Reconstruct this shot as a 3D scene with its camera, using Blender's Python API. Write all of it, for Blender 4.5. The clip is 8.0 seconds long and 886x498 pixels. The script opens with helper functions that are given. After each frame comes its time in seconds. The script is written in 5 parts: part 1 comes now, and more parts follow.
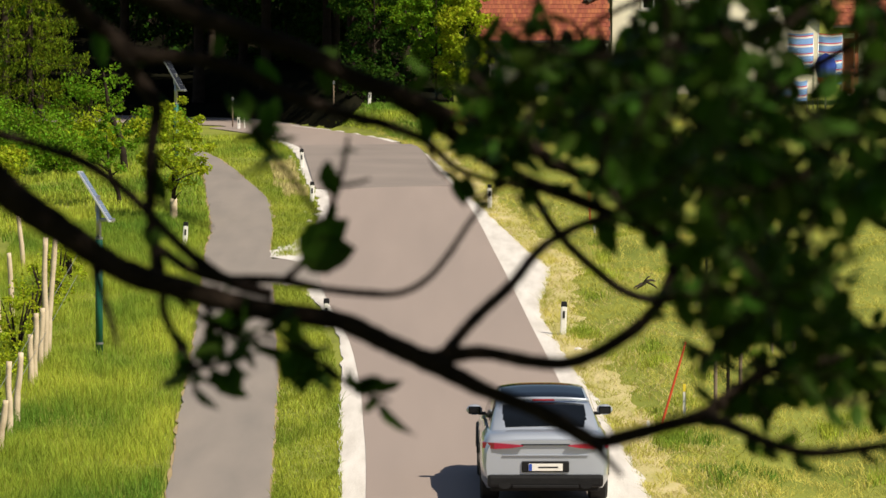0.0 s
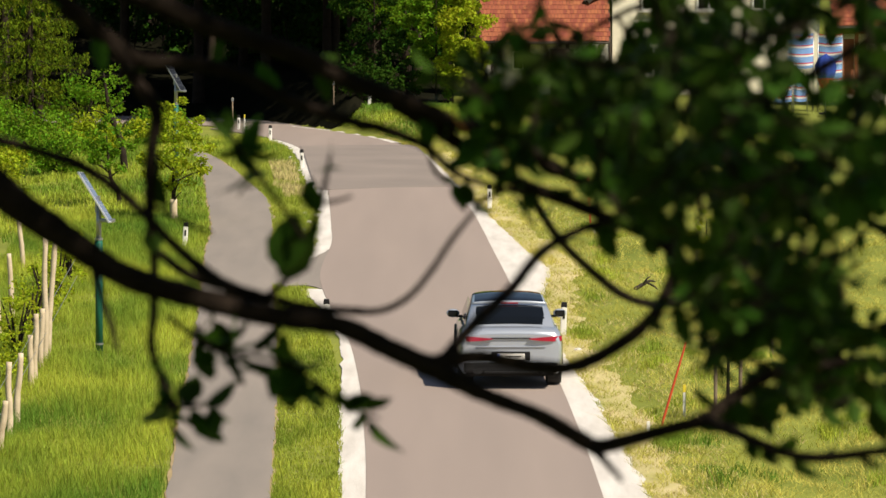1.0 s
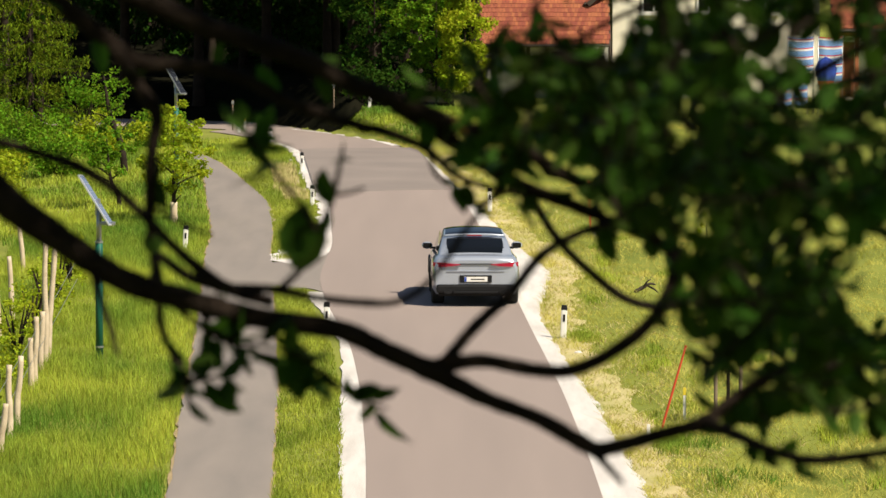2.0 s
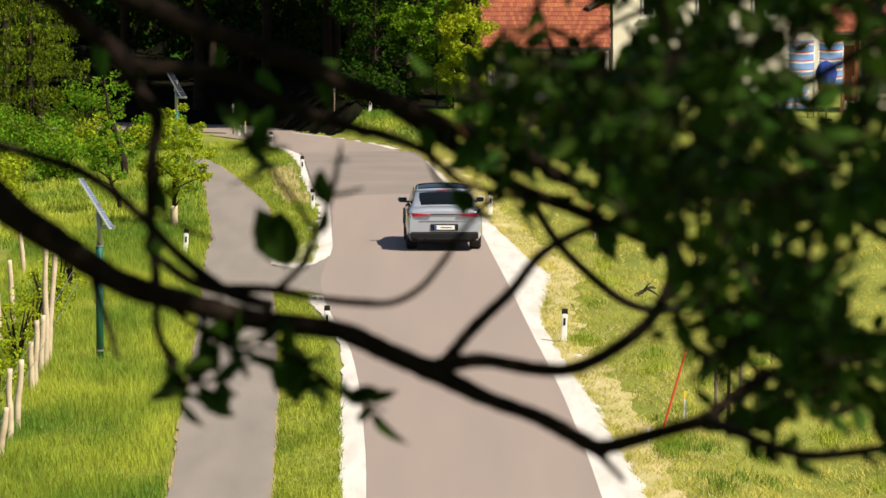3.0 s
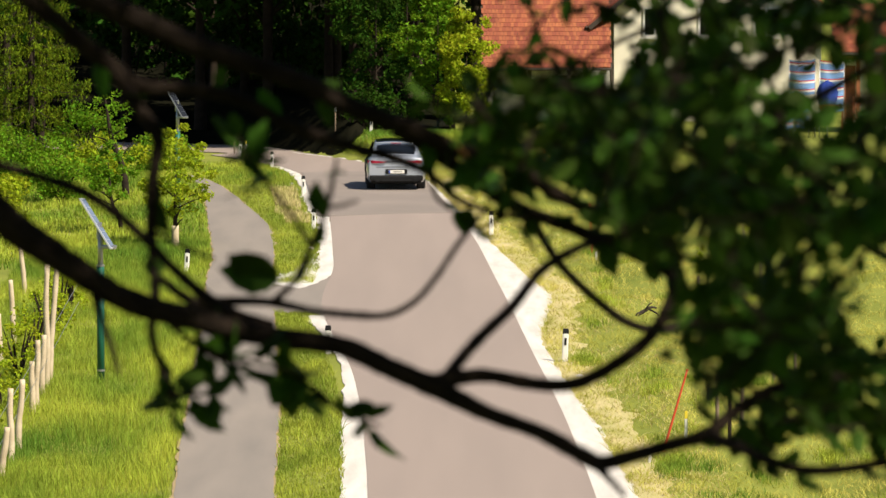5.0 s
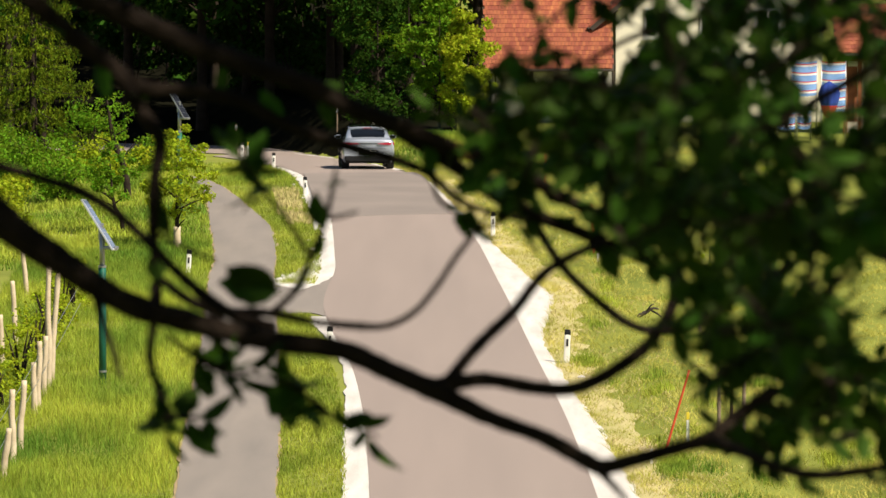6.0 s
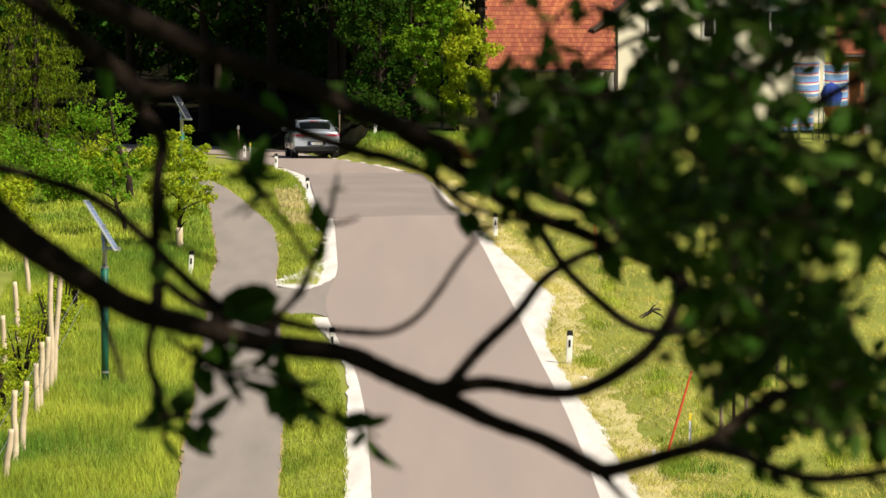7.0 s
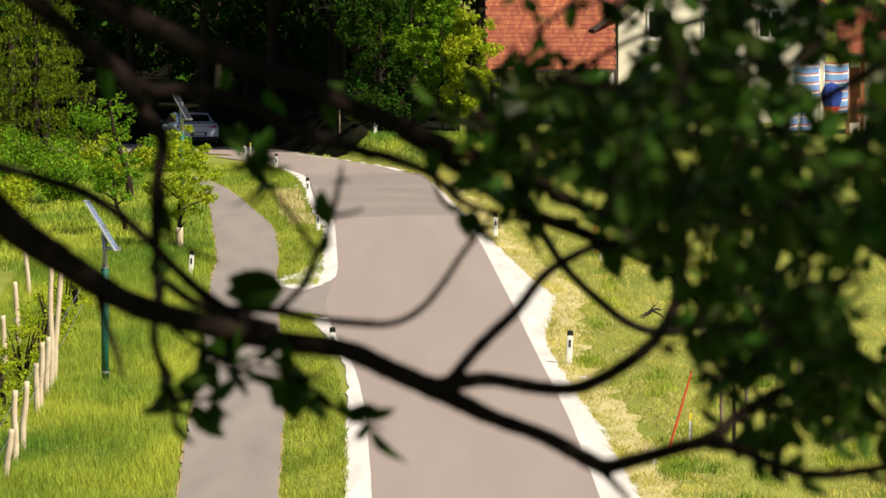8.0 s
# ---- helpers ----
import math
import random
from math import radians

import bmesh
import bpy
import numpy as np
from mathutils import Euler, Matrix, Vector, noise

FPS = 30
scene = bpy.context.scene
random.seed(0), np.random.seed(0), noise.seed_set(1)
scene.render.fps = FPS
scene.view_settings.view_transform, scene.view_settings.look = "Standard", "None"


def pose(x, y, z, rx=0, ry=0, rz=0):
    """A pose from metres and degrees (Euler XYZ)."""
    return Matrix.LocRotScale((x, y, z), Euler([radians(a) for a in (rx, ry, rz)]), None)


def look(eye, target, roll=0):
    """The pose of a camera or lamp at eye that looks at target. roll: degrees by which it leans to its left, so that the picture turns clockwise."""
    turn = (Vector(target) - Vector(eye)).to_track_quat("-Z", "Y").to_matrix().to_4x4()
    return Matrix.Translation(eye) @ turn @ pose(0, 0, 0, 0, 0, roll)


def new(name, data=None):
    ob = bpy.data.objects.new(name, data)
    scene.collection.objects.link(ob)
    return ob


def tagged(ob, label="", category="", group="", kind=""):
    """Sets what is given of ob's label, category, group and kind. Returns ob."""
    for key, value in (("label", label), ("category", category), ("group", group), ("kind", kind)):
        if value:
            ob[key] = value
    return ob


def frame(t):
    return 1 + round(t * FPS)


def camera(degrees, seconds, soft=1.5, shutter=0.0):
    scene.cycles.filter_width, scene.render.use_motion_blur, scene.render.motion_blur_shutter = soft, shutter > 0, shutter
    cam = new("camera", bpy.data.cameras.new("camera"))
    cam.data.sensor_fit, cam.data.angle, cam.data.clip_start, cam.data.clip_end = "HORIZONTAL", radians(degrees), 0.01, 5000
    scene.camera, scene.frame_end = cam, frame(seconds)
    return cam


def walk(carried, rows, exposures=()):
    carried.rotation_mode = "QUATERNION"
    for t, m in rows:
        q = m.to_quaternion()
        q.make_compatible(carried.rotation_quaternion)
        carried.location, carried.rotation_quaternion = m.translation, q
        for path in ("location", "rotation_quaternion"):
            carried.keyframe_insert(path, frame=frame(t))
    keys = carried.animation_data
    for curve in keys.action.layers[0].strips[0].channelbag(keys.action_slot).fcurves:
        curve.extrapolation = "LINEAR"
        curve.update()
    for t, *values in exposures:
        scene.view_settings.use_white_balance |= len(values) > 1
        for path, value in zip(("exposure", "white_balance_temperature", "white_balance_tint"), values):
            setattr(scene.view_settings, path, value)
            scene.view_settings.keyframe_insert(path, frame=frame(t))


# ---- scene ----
# camera: a long lens on a wooded slope, tilting up slowly after the car
EYE_Z = 9.65
cam = camera(10.31, 8.0)
cam.data.dof.use_dof = True
cam.data.dof.focus_distance = 92.0
cam.data.dof.aperture_fstop = 10.5


def aim(tilt, turn):
    """The fixed eye: degrees below level, degrees to the left."""
    return pose(0, 0, EYE_Z, 90 - tilt, 0, turn)


walk(cam, [
    (0.0, aim(4.3980, -0.0110)), (0.5, aim(4.4030, -0.0050)), (1.0, aim(4.3910, -0.0110)), (1.5, aim(4.3790, -0.0110)),
    (2.2, aim(4.3490, -0.0080)), (3.0, aim(4.3150, -0.0040)), (3.5, aim(4.2490, 0.0020)), (4.0, aim(4.1510, 0.0025)),
    (4.5, aim(4.0980, 0.0025)), (5.2, aim(4.0810, 0.0120)), (6.0, aim(4.0710, 0.0290)), (6.5, aim(4.0646, 0.0450)),
    (7.0, aim(4.0613, 0.0560)), (7.5, aim(4.0613, 0.0575)), (8.0, aim(4.0613, 0.0585)),
], exposures=[(0.0, 0.36), (1.5, 0.46), (3.0, 0.55), (4.0, 0.60), (8.0, 0.60)])

# daylight: clear sky, high sun from the side of the valley
SUN = Vector((0.66, -0.58, 1.0)).normalized()
world = bpy.data.worlds.new("sky")
scene.world = world
world.use_nodes = True
wn = world.node_tree.nodes
sky = wn.new("ShaderNodeTexSky")
sky.sky_type = 'NISHITA'
sky.sun_disc = False
sky.sun_elevation = math.asin(SUN.z)
sky.sun_rotation = math.atan2(SUN.x, SUN.y)
wn["Background"].inputs["Strength"].default_value = 0.055
world.node_tree.links.new(sky.outputs[0], wn["Background"].inputs["Color"])
sun = new("sun", bpy.data.lights.new("sun", 'SUN'))
sun.data.energy, sun.data.angle, sun.data.color = 5.0, radians(0.5), (1.0, 0.89, 0.71)
sun.matrix_world = look((0, 0, 40), Vector((0, 0, 40)) - SUN)

# ---- materials ----
def mat(name, base, second=None, rough=0.8, metal=0.0, scale=3.0, fine=40.0, bump=0.2, amount=0.6, island=0.0, coat=0.0, through_light=0.0, spec=0.5, stretch=None):
    """A surface of two colours mixed by coarse and fine noise, with relief; island: brightness spread between loose pieces."""
    m = bpy.data.materials.new(name)
    m.use_nodes = True
    n, l = m.node_tree.nodes, m.node_tree.links
    b = n["Principled BSDF"]
    second = second or tuple(c * 0.75 for c in base)
    tc = n.new("ShaderNodeTexCoord")
    n1, n2 = n.new("ShaderNodeTexNoise"), n.new("ShaderNodeTexNoise")
    n1.inputs["Scale"].default_value, n2.inputs["Scale"].default_value = scale, fine
    n1.inputs["Detail"].default_value, n2.inputs["Detail"].default_value = 5.0, 3.0
    for t in (n1, n2):
        l.new(tc.outputs["Object"], t.inputs["Vector"])
    if stretch:
        mp = n.new("ShaderNodeMapping")
        mp.inputs["Scale"].default_value = stretch
        l.new(tc.outputs["Object"], mp.inputs["Vector"])
        l.new(mp.outputs[0], n1.inputs["Vector"])
    mix = n.new("ShaderNodeMath")
    mix.operation = 'MULTIPLY_ADD'
    mix.inputs[1].default_value = 0.6
    l.new(n2.outputs["Fac"], mix.inputs[0])
    sc = n.new("ShaderNodeMath")
    sc.operation = 'MULTIPLY_ADD'
    sc.inputs[1].default_value, sc.inputs[2].default_value = 1.8 * amount / 0.6, -0.4 - 0.9 * amount / 0.6 + 0.6
    l.new(n1.outputs["Fac"], sc.inputs[0])
    l.new(sc.outputs[0], mix.inputs[2])
    ramp = n.new("ShaderNodeValToRGB")
    ramp.color_ramp.elements[0].color, ramp.color_ramp.elements[1].color = (*second, 1), (*base, 1)
    l.new(mix.outputs[0], ramp.inputs[0])
    col = ramp.outputs[0]
    if island:
        geo, info, hsv = n.new("ShaderNodeNewGeometry"), n.new("ShaderNodeObjectInfo"), n.new("ShaderNodeHueSaturation")
        add, rng, hue = n.new("ShaderNodeMath"), n.new("ShaderNodeMapRange"), n.new("ShaderNodeMapRange")
        l.new(geo.outputs["Random Per Island"], add.inputs[0])
        l.new(info.outputs["Random"], add.inputs[1])
        fr = n.new("ShaderNodeMath")
        fr.operation = 'FRACT'
        l.new(add.outputs[0], fr.inputs[0])
        rng.inputs["To Min"].default_value, rng.inputs["To Max"].default_value = 1 - island, 1 + island
        hue.inputs["To Min"].default_value, hue.inputs["To Max"].default_value = 0.5 - 0.05 * island, 0.5 + 0.04 * island
        l.new(fr.outputs[0], rng.inputs["Value"])
        l.new(fr.outputs[0], hue.inputs["Value"])
        l.new(rng.outputs[0], hsv.inputs["Value"])
        l.new(hue.outputs[0], hsv.inputs["Hue"])
        l.new(col, hsv.inputs["Color"])
        col = hsv.outputs[0]
    l.new(col, b.inputs["Base Color"])
    b.inputs["Roughness"].default_value, b.inputs["Metallic"].default_value = rough, metal
    b.inputs["Coat Weight"].default_value = coat
    b.inputs["Specular IOR Level"].default_value = spec
    if bump:
        bp = n.new("ShaderNodeBump")
        bp.inputs["Strength"].default_value, bp.inputs["Distance"].default_value = bump, 0.02
        l.new(n2.outputs["Fac"], bp.inputs["Height"])
        l.new(bp.outputs[0], b.inputs["Normal"])
    if through_light:
        tr, ms = n.new("ShaderNodeBsdfTranslucent"), n.new("ShaderNodeMixShader")
        l.new(col, tr.inputs["Color"])
        ms.inputs[0].default_value = through_light
        l.new(b.outputs[0], ms.inputs[1])
        l.new(tr.outputs[0], ms.inputs[2])
        l.new(ms.outputs[0], n["Material Output"].inputs["Surface"])
    return m


ASPHALT = mat("asphalt", (0.315, 0.258, 0.232), (0.25, 0.208, 0.19), 0.9, scale=0.9, fine=60, bump=0.25, amount=0.45, spec=0.25, stretch=(1, 0.05, 1))
OLD_ASPHALT = mat("old asphalt", (0.255, 0.214, 0.192), (0.19, 0.162, 0.147), 0.9, scale=0.3, fine=50, bump=0.3)
PATH_ASPHALT = mat("path asphalt", (0.27, 0.235, 0.21), (0.20, 0.18, 0.165), 0.9, scale=1.4, fine=50, bump=0.3, spec=0.25, stretch=(1, 0.12, 1))
GRAVEL = mat("limestone gravel", (0.73, 0.70, 0.67), (0.46, 0.43, 0.40), 0.95, scale=3.0, fine=30, bump=0.6, amount=0.5, spec=0.2, stretch=(1, 0.12, 1))
DIRT = mat("bare soil", (0.40, 0.29, 0.16), (0.24, 0.19, 0.09), 0.95, scale=2.0, fine=15, bump=0.6)
STRAW_SOIL = mat("bleached soil", (0.56, 0.47, 0.27), (0.36, 0.34, 0.12), 0.95, scale=1.2, fine=12, bump=0.6, amount=0.8, spec=0.1, stretch=(1, 0.4, 1))
SOIL = mat("meadow soil", (0.26, 0.28, 0.055), (0.13, 0.16, 0.028), 0.95, scale=0.35, fine=9, bump=0.8, spec=0.1)
GRASS = mat("tall grass", (0.42, 0.47, 0.05), (0.115, 0.215, 0.020), 0.7, scale=0.32, fine=2.5, bump=0, island=0.35, through_light=0.3, amount=1.2, spec=0.2, stretch=(1, 0.3, 0.2))
MOWN = mat("mown grass", (0.63, 0.545, 0.13), (0.28, 0.31, 0.042), 0.75, scale=0.45, fine=2.0, bump=0, island=0.2, through_light=0.25, amount=0.9, spec=0.15, stretch=(1, 0.35, 0.2))
VERGE = mat("verge grass", (0.38, 0.42, 0.05), (0.18, 0.25, 0.025), 0.7, scale=0.7, fine=2.5, bump=0, island=0.3, through_light=0.3, amount=1.0, spec=0.2, stretch=(1, 0.35, 0.2))
DRY = mat("dry grass", (0.60, 0.50, 0.24), (0.44, 0.37, 0.14), 0.85, scale=1.0, fine=5, bump=0, island=0.3, through_light=0.2)
LEAF = mat("orchard leaf", (0.050, 0.108, 0.010), (0.022, 0.055, 0.006), 0.6, scale=25, fine=160, bump=0.15, island=0.45, through_light=0.36, spec=0.12)
BARK = mat("dark bark", (0.046, 0.033, 0.025), (0.014, 0.010, 0.008), 0.9, scale=18, fine=120, bump=0.9, spec=0.08)
TRUNK_BARK = mat("grey bark", (0.045, 0.034, 0.026), (0.018, 0.014, 0.011), 0.95, scale=3, fine=25, bump=0.9, spec=0.05)
# wood shade put into FOREST's dark green, sunlight into BRIGHT's light green
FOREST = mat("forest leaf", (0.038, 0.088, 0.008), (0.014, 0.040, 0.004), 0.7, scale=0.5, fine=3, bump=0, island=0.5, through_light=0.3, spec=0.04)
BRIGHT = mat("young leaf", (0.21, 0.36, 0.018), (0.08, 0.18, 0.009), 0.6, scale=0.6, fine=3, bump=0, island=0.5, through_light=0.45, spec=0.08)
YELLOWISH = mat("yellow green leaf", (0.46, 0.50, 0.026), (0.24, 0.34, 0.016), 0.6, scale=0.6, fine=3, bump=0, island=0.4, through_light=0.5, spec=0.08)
NEEDLE = mat("spruce needles", (0.155, 0.205, 0.010), (0.022, 0.048, 0.004), 0.8, scale=1.1, fine=5, bump=0, island=0.55, through_light=0.12, amount=1.0, spec=0.04)
# FLOOR: forest litter with the wood's shade put into the colour
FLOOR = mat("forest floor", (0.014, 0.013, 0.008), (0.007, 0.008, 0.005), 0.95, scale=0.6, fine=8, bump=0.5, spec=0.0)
WHITE = mat("white plastic", (0.80, 0.79, 0.76), (0.68, 0.66, 0.62), 0.5, scale=4, fine=40, bump=0.05)
BLACK = mat("black plastic", (0.014, 0.014, 0.015), (0.008, 0.008, 0.009), 0.5, scale=8, fine=60, bump=0.1, spec=0.2)
RUBBER = mat("tyre rubber", (0.020, 0.020, 0.021), (0.012, 0.012, 0.012), 0.85, scale=8, fine=60, bump=0.3)
GREEN_PAINT = mat("green paint", (0.010, 0.13, 0.085), (0.008, 0.09, 0.06), 0.4, scale=2, fine=30, bump=0.05)
STEEL = mat("galvanised steel", (0.42, 0.43, 0.44), (0.30, 0.31, 0.32), 0.4, 0.8, scale=5, fine=60, bump=0.1)
# sky reflection put into the pale base colour of these cells
SKY_CELLS = mat("solar cells", (0.22, 0.25, 0.40), (0.16, 0.19, 0.32), 0.15, 0.2, scale=4, fine=30, bump=0.0, coat=0.6)
# darker copy of the cells for the panel without sky reflection
UNLIT_CELLS = mat("unlit solar cells", (0.018, 0.021, 0.030), (0.012, 0.014, 0.02), 0.6, scale=4, fine=30, bump=0.0, spec=0.06)
ALU = mat("pale aluminium", (0.72, 0.74, 0.78), (0.6, 0.62, 0.66), 0.35, 0.6, scale=5, fine=60, bump=0.05)
RED_PAINT = mat("orange red paint", (0.62, 0.075, 0.022), (0.45, 0.05, 0.018), 0.6, scale=4, fine=40, bump=0.1)
STAKE = mat("peeled timber", (0.62, 0.52, 0.38), (0.42, 0.33, 0.22), 0.85, scale=4, fine=40, bump=0.4)
WEATHERED = mat("weathered timber", (0.24, 0.18, 0.125), (0.12, 0.09, 0.065), 0.9, scale=4, fine=40, bump=0.4)
SILVER = mat("silver paint", (0.44, 0.48, 0.56), (0.39, 0.43, 0.51), 0.28, 0.40, scale=1, fine=300, bump=0.0, coat=1.0, amount=0.2)
DARK_GLASS = mat("tinted glass", (0.006, 0.007, 0.009), (0.004, 0.005, 0.006), 0.08, scale=2, fine=20, bump=0.0, coat=0.0, spec=0.25)
TAIL_RED = mat("tail lamp red", (0.36, 0.006, 0.040), (0.26, 0.005, 0.03), 0.2, scale=8, fine=60, bump=0.0, coat=0.7)
PLATE_BLUE = mat("plate blue", (0.02, 0.08, 0.42), (0.02, 0.06, 0.35), 0.4, scale=8, fine=60, bump=0.0)
TILE = mat("clay roof tile", (0.36, 0.107, 0.047), (0.20, 0.054, 0.027), 0.85, scale=0.7, fine=9, bump=0.4, amount=0.9, island=0.22)
RENDER_WALL = mat("cream render", (0.76, 0.72, 0.60), (0.64, 0.59, 0.47), 0.9, scale=0.8, fine=30, bump=0.25)
GREY_WALL = mat("grey render", (0.50, 0.48, 0.44), (0.38, 0.36, 0.33), 0.9, scale=0.8, fine=30, bump=0.25)
BROWN_WOOD = mat("stained timber", (0.30, 0.095, 0.035), (0.17, 0.055, 0.022), 0.7, scale=3, fine=30, bump=0.3)
DARK_WOOD = mat("dark timber", (0.055, 0.038, 0.028), (0.030, 0.022, 0.017), 0.8, scale=3, fine=30, bump=0.3)
CLOTH_BLUE = mat("blue cloth", (0.22, 0.38, 0.70), (0.15, 0.29, 0.60), 0.9, scale=3, fine=120, bump=0.2)
CLOTH_NAVY = mat("navy cloth", (0.015, 0.05, 0.32), (0.01, 0.035, 0.22), 0.85, scale=3, fine=120, bump=0.2)
CLOTH_WHITE = mat("white cloth", (0.80, 0.80, 0.80), (0.70, 0.70, 0.71), 0.9, scale=3, fine=120, bump=0.2)
CLOTH_RED = mat("red cloth", (0.62, 0.03, 0.05), (0.48, 0.02, 0.035), 0.9, scale=3, fine=120, bump=0.2)
MAGENTA = mat("magenta plastic", (0.42, 0.02, 0.36), (0.30, 0.015, 0.25), 0.5, scale=3, fine=60, bump=0.1)

BRAKE = mat("brake lamp lens", (0.30, 0.008, 0.015), (0.22, 0.006, 0.01), 0.2, scale=8, fine=60, bump=0.0, coat=0.7)


# ---- mesh helpers ----
def link_mesh(name, verts, faces, material, parent=None, at=(0, 0, 0), label="", smooth=False):
    me = bpy.data.meshes.new(name)
    me.from_pydata([tuple(v) for v in verts], [], [tuple(f) for f in faces])
    for mt in (material if isinstance(material, (list, tuple)) else [material]):
        me.materials.append(mt)
    if smooth:
        me.polygons.foreach_set("use_smooth", [True] * len(me.polygons))
    me.update()
    ob = new(name, me)
    ob.location = at
    if parent:
        ob.parent = parent
    if label:
        ob["label"] = label
    return ob


def part(name, bm, material, parent=None, label="", at=(0, 0, 0), smooth=False):
    """Links a bmesh as one mesh object under a thing or a part."""
    me = bpy.data.meshes.new(name)
    bmesh.ops.recalc_face_normals(bm, faces=bm.faces)
    if smooth:
        for f in bm.faces:
            f.smooth = True
    bm.to_mesh(me)
    bm.free()
    me.materials.append(material)
    ob = new(name, me)
    ob.location = at
    if parent:
        ob.parent = parent
    if label:
        ob["label"] = label
    return ob


def again(ob, parent, m):
    """The same mesh once more, as an object of its own."""
    o = new(ob.name.split(".")[0], ob.data)
    o.parent = parent
    o.matrix_basis = m
    return o


def thing(name, at, label, category, group="", kind="", turn=0):
    e = new(name)
    e.matrix_basis = pose(*at, 0, 0, turn)
    e.empty_display_size = 0.3
    return tagged(e, label, category, group, kind)


def box(size, at=(0, 0, 0), bevel=0.01, turn=None, bm=None):
    bm = bm or bmesh.new()
    made = bmesh.ops.create_cube(bm, size=1.0)["verts"]
    bmesh.ops.scale(bm, vec=size, verts=made)
    if bevel:
        edges = list({e for v in made for e in v.link_edges})
        made = [v for v in bmesh.ops.bevel(bm, geom=edges, offset=bevel, segments=2, affect='EDGES', profile=0.6)["verts"]]
    if turn is not None:
        bmesh.ops.rotate(bm, cent=(0, 0, 0), matrix=turn.to_3x3(), verts=made)
    bmesh.ops.translate(bm, vec=at, verts=made)
    return bm


def spline(points, per=6):
    """A Catmull-Rom line through points of any size."""
    p = np.array(points, float)
    p = np.vstack([2 * p[0] - p[1], p, 2 * p[-1] - p[-2]])
    out = []
    for i in range(1, len(p) - 2):
        for k in range(per):
            t = k / per
            out.append(0.5 * (2 * p[i] + (p[i + 1] - p[i - 1]) * t + (2 * p[i - 1] - 5 * p[i] + 4 * p[i + 1] - p[i + 2]) * t * t
                              + (3 * p[i] - p[i - 1] - 3 * p[i + 1] + p[i + 2]) * t ** 3))
    out.append(p[-2])
    return np.array(out)


def tube(points, sides=10, rough=0.0, per=6, seed=0):
    """Verts and faces of a tapered tube through rows of x, y, z, radius."""
    s = spline(points, per) if len(points) > 2 and per > 1 else np.array(points, float)
    rng = np.random.default_rng(seed)
    verts, faces, up = [], [], Vector((0.13, 0.9, 0.4))
    for i, (x, y, z, r) in enumerate(s):
        a, b = s[max(i - 1, 0)][:3], s[min(i + 1, len(s) - 1)][:3]
        d = Vector(b - a).normalized()
        side = d.cross(up).normalized()
        other = side.cross(d).normalized()
        swell = 1 + rough * rng.uniform(-1, 1)
        for k in range(sides):
            w = 2 * math.pi * k / sides
            rr = max(r, 0.0008) * swell * (1 + rough * 0.5 * rng.uniform(-1, 1))
            verts.append(Vector((x, y, z)) + side * math.cos(w) * rr + other * math.sin(w) * rr)
    n = len(s)
    for i in range(n - 1):
        for k in range(sides):
            j = (k + 1) % sides
            faces.append((i * sides + k, i * sides + j, (i + 1) * sides + j, (i + 1) * sides + k))
    faces.append(tuple(range(sides))[::-1])
    faces.append(tuple((n - 1) * sides + k for k in range(sides)))
    return verts, faces


def cards(centres, sizes, rng, droop=0.0, aspect=0.6):
    """Verts and faces of many small folded leaves, one at each centre."""
    n = len(centres)
    a = rng.normal(size=(n, 3))
    a[:, 2] = a[:, 2] * (1 - droop) - droop * 2.0
    a /= np.linalg.norm(a, axis=1)[:, None]
    b = np.cross(a, rng.normal(size=(n, 3)))
    b /= np.linalg.norm(b, axis=1)[:, None] + 1e-9
    c = np.cross(a, b)
    s = np.asarray(sizes)[:, None]
    w = s * aspect * 0.5
    q = np.stack([centres - a * s * 0.5, centres + b * w + c * w * 0.35, centres + a * s * 0.5, centres - b * w + c * w * 0.35], 1).reshape(-1, 3)
    i = np.arange(n)[:, None] * 4
    f = np.concatenate([i + [[0, 1, 2]], i + [[0, 2, 3]]])
    return q, f


# ---- the ground: one sheet, a wooded slope under the camera, a forest bank behind the bend ----
def dip(y):
    """Past the crest before the bend the road falls away."""
    d = max(y - 162.0, 0.0)
    return -0.0009 * d * d if d < 16 else -0.2304 - 0.0288 * min(d - 16, 50)


def mound(x, y):
    """Uneven mown bank on the far side of the road."""
    m = min(max((x - 3.4) / 1.5, 0.0), 1.0) * min(max((y - 60) / 15, 0.0), 1.0) * min(max((205 - y) / 20, 0.0), 1.0)
    return 0.0 if m <= 0 else m * (0.46 * noise.noise((x * 0.40, y * 0.13, 4)) + 0.15 * noise.noise((x * 1.3, y * 0.5, 9)))


def height(x, y):
    s = min(max((52.0 - y) / 50.0, 0.0), 1.0)
    hill = 8.0 * s * s * (3 - 2 * s)
    far = min(max((y - 229.0) / 130.0, 0.0), 1.0)
    bank = 18.0 * far * far * min(1.0, max(0.0, 1 - (x - 3) / 30))
    rim = -1.2 - 0.164 * (y - 176)
    into = min(max((rim + 2.5 - x) / 2.0, 0.0), 1.0)
    return hill + bank + dip(y) * into * into * (3 - 2 * into) + 0.025 * (noise.noise((x * 0.3, y * 0.3, 0)) - 0.6) - 0.008 + mound(x, y)


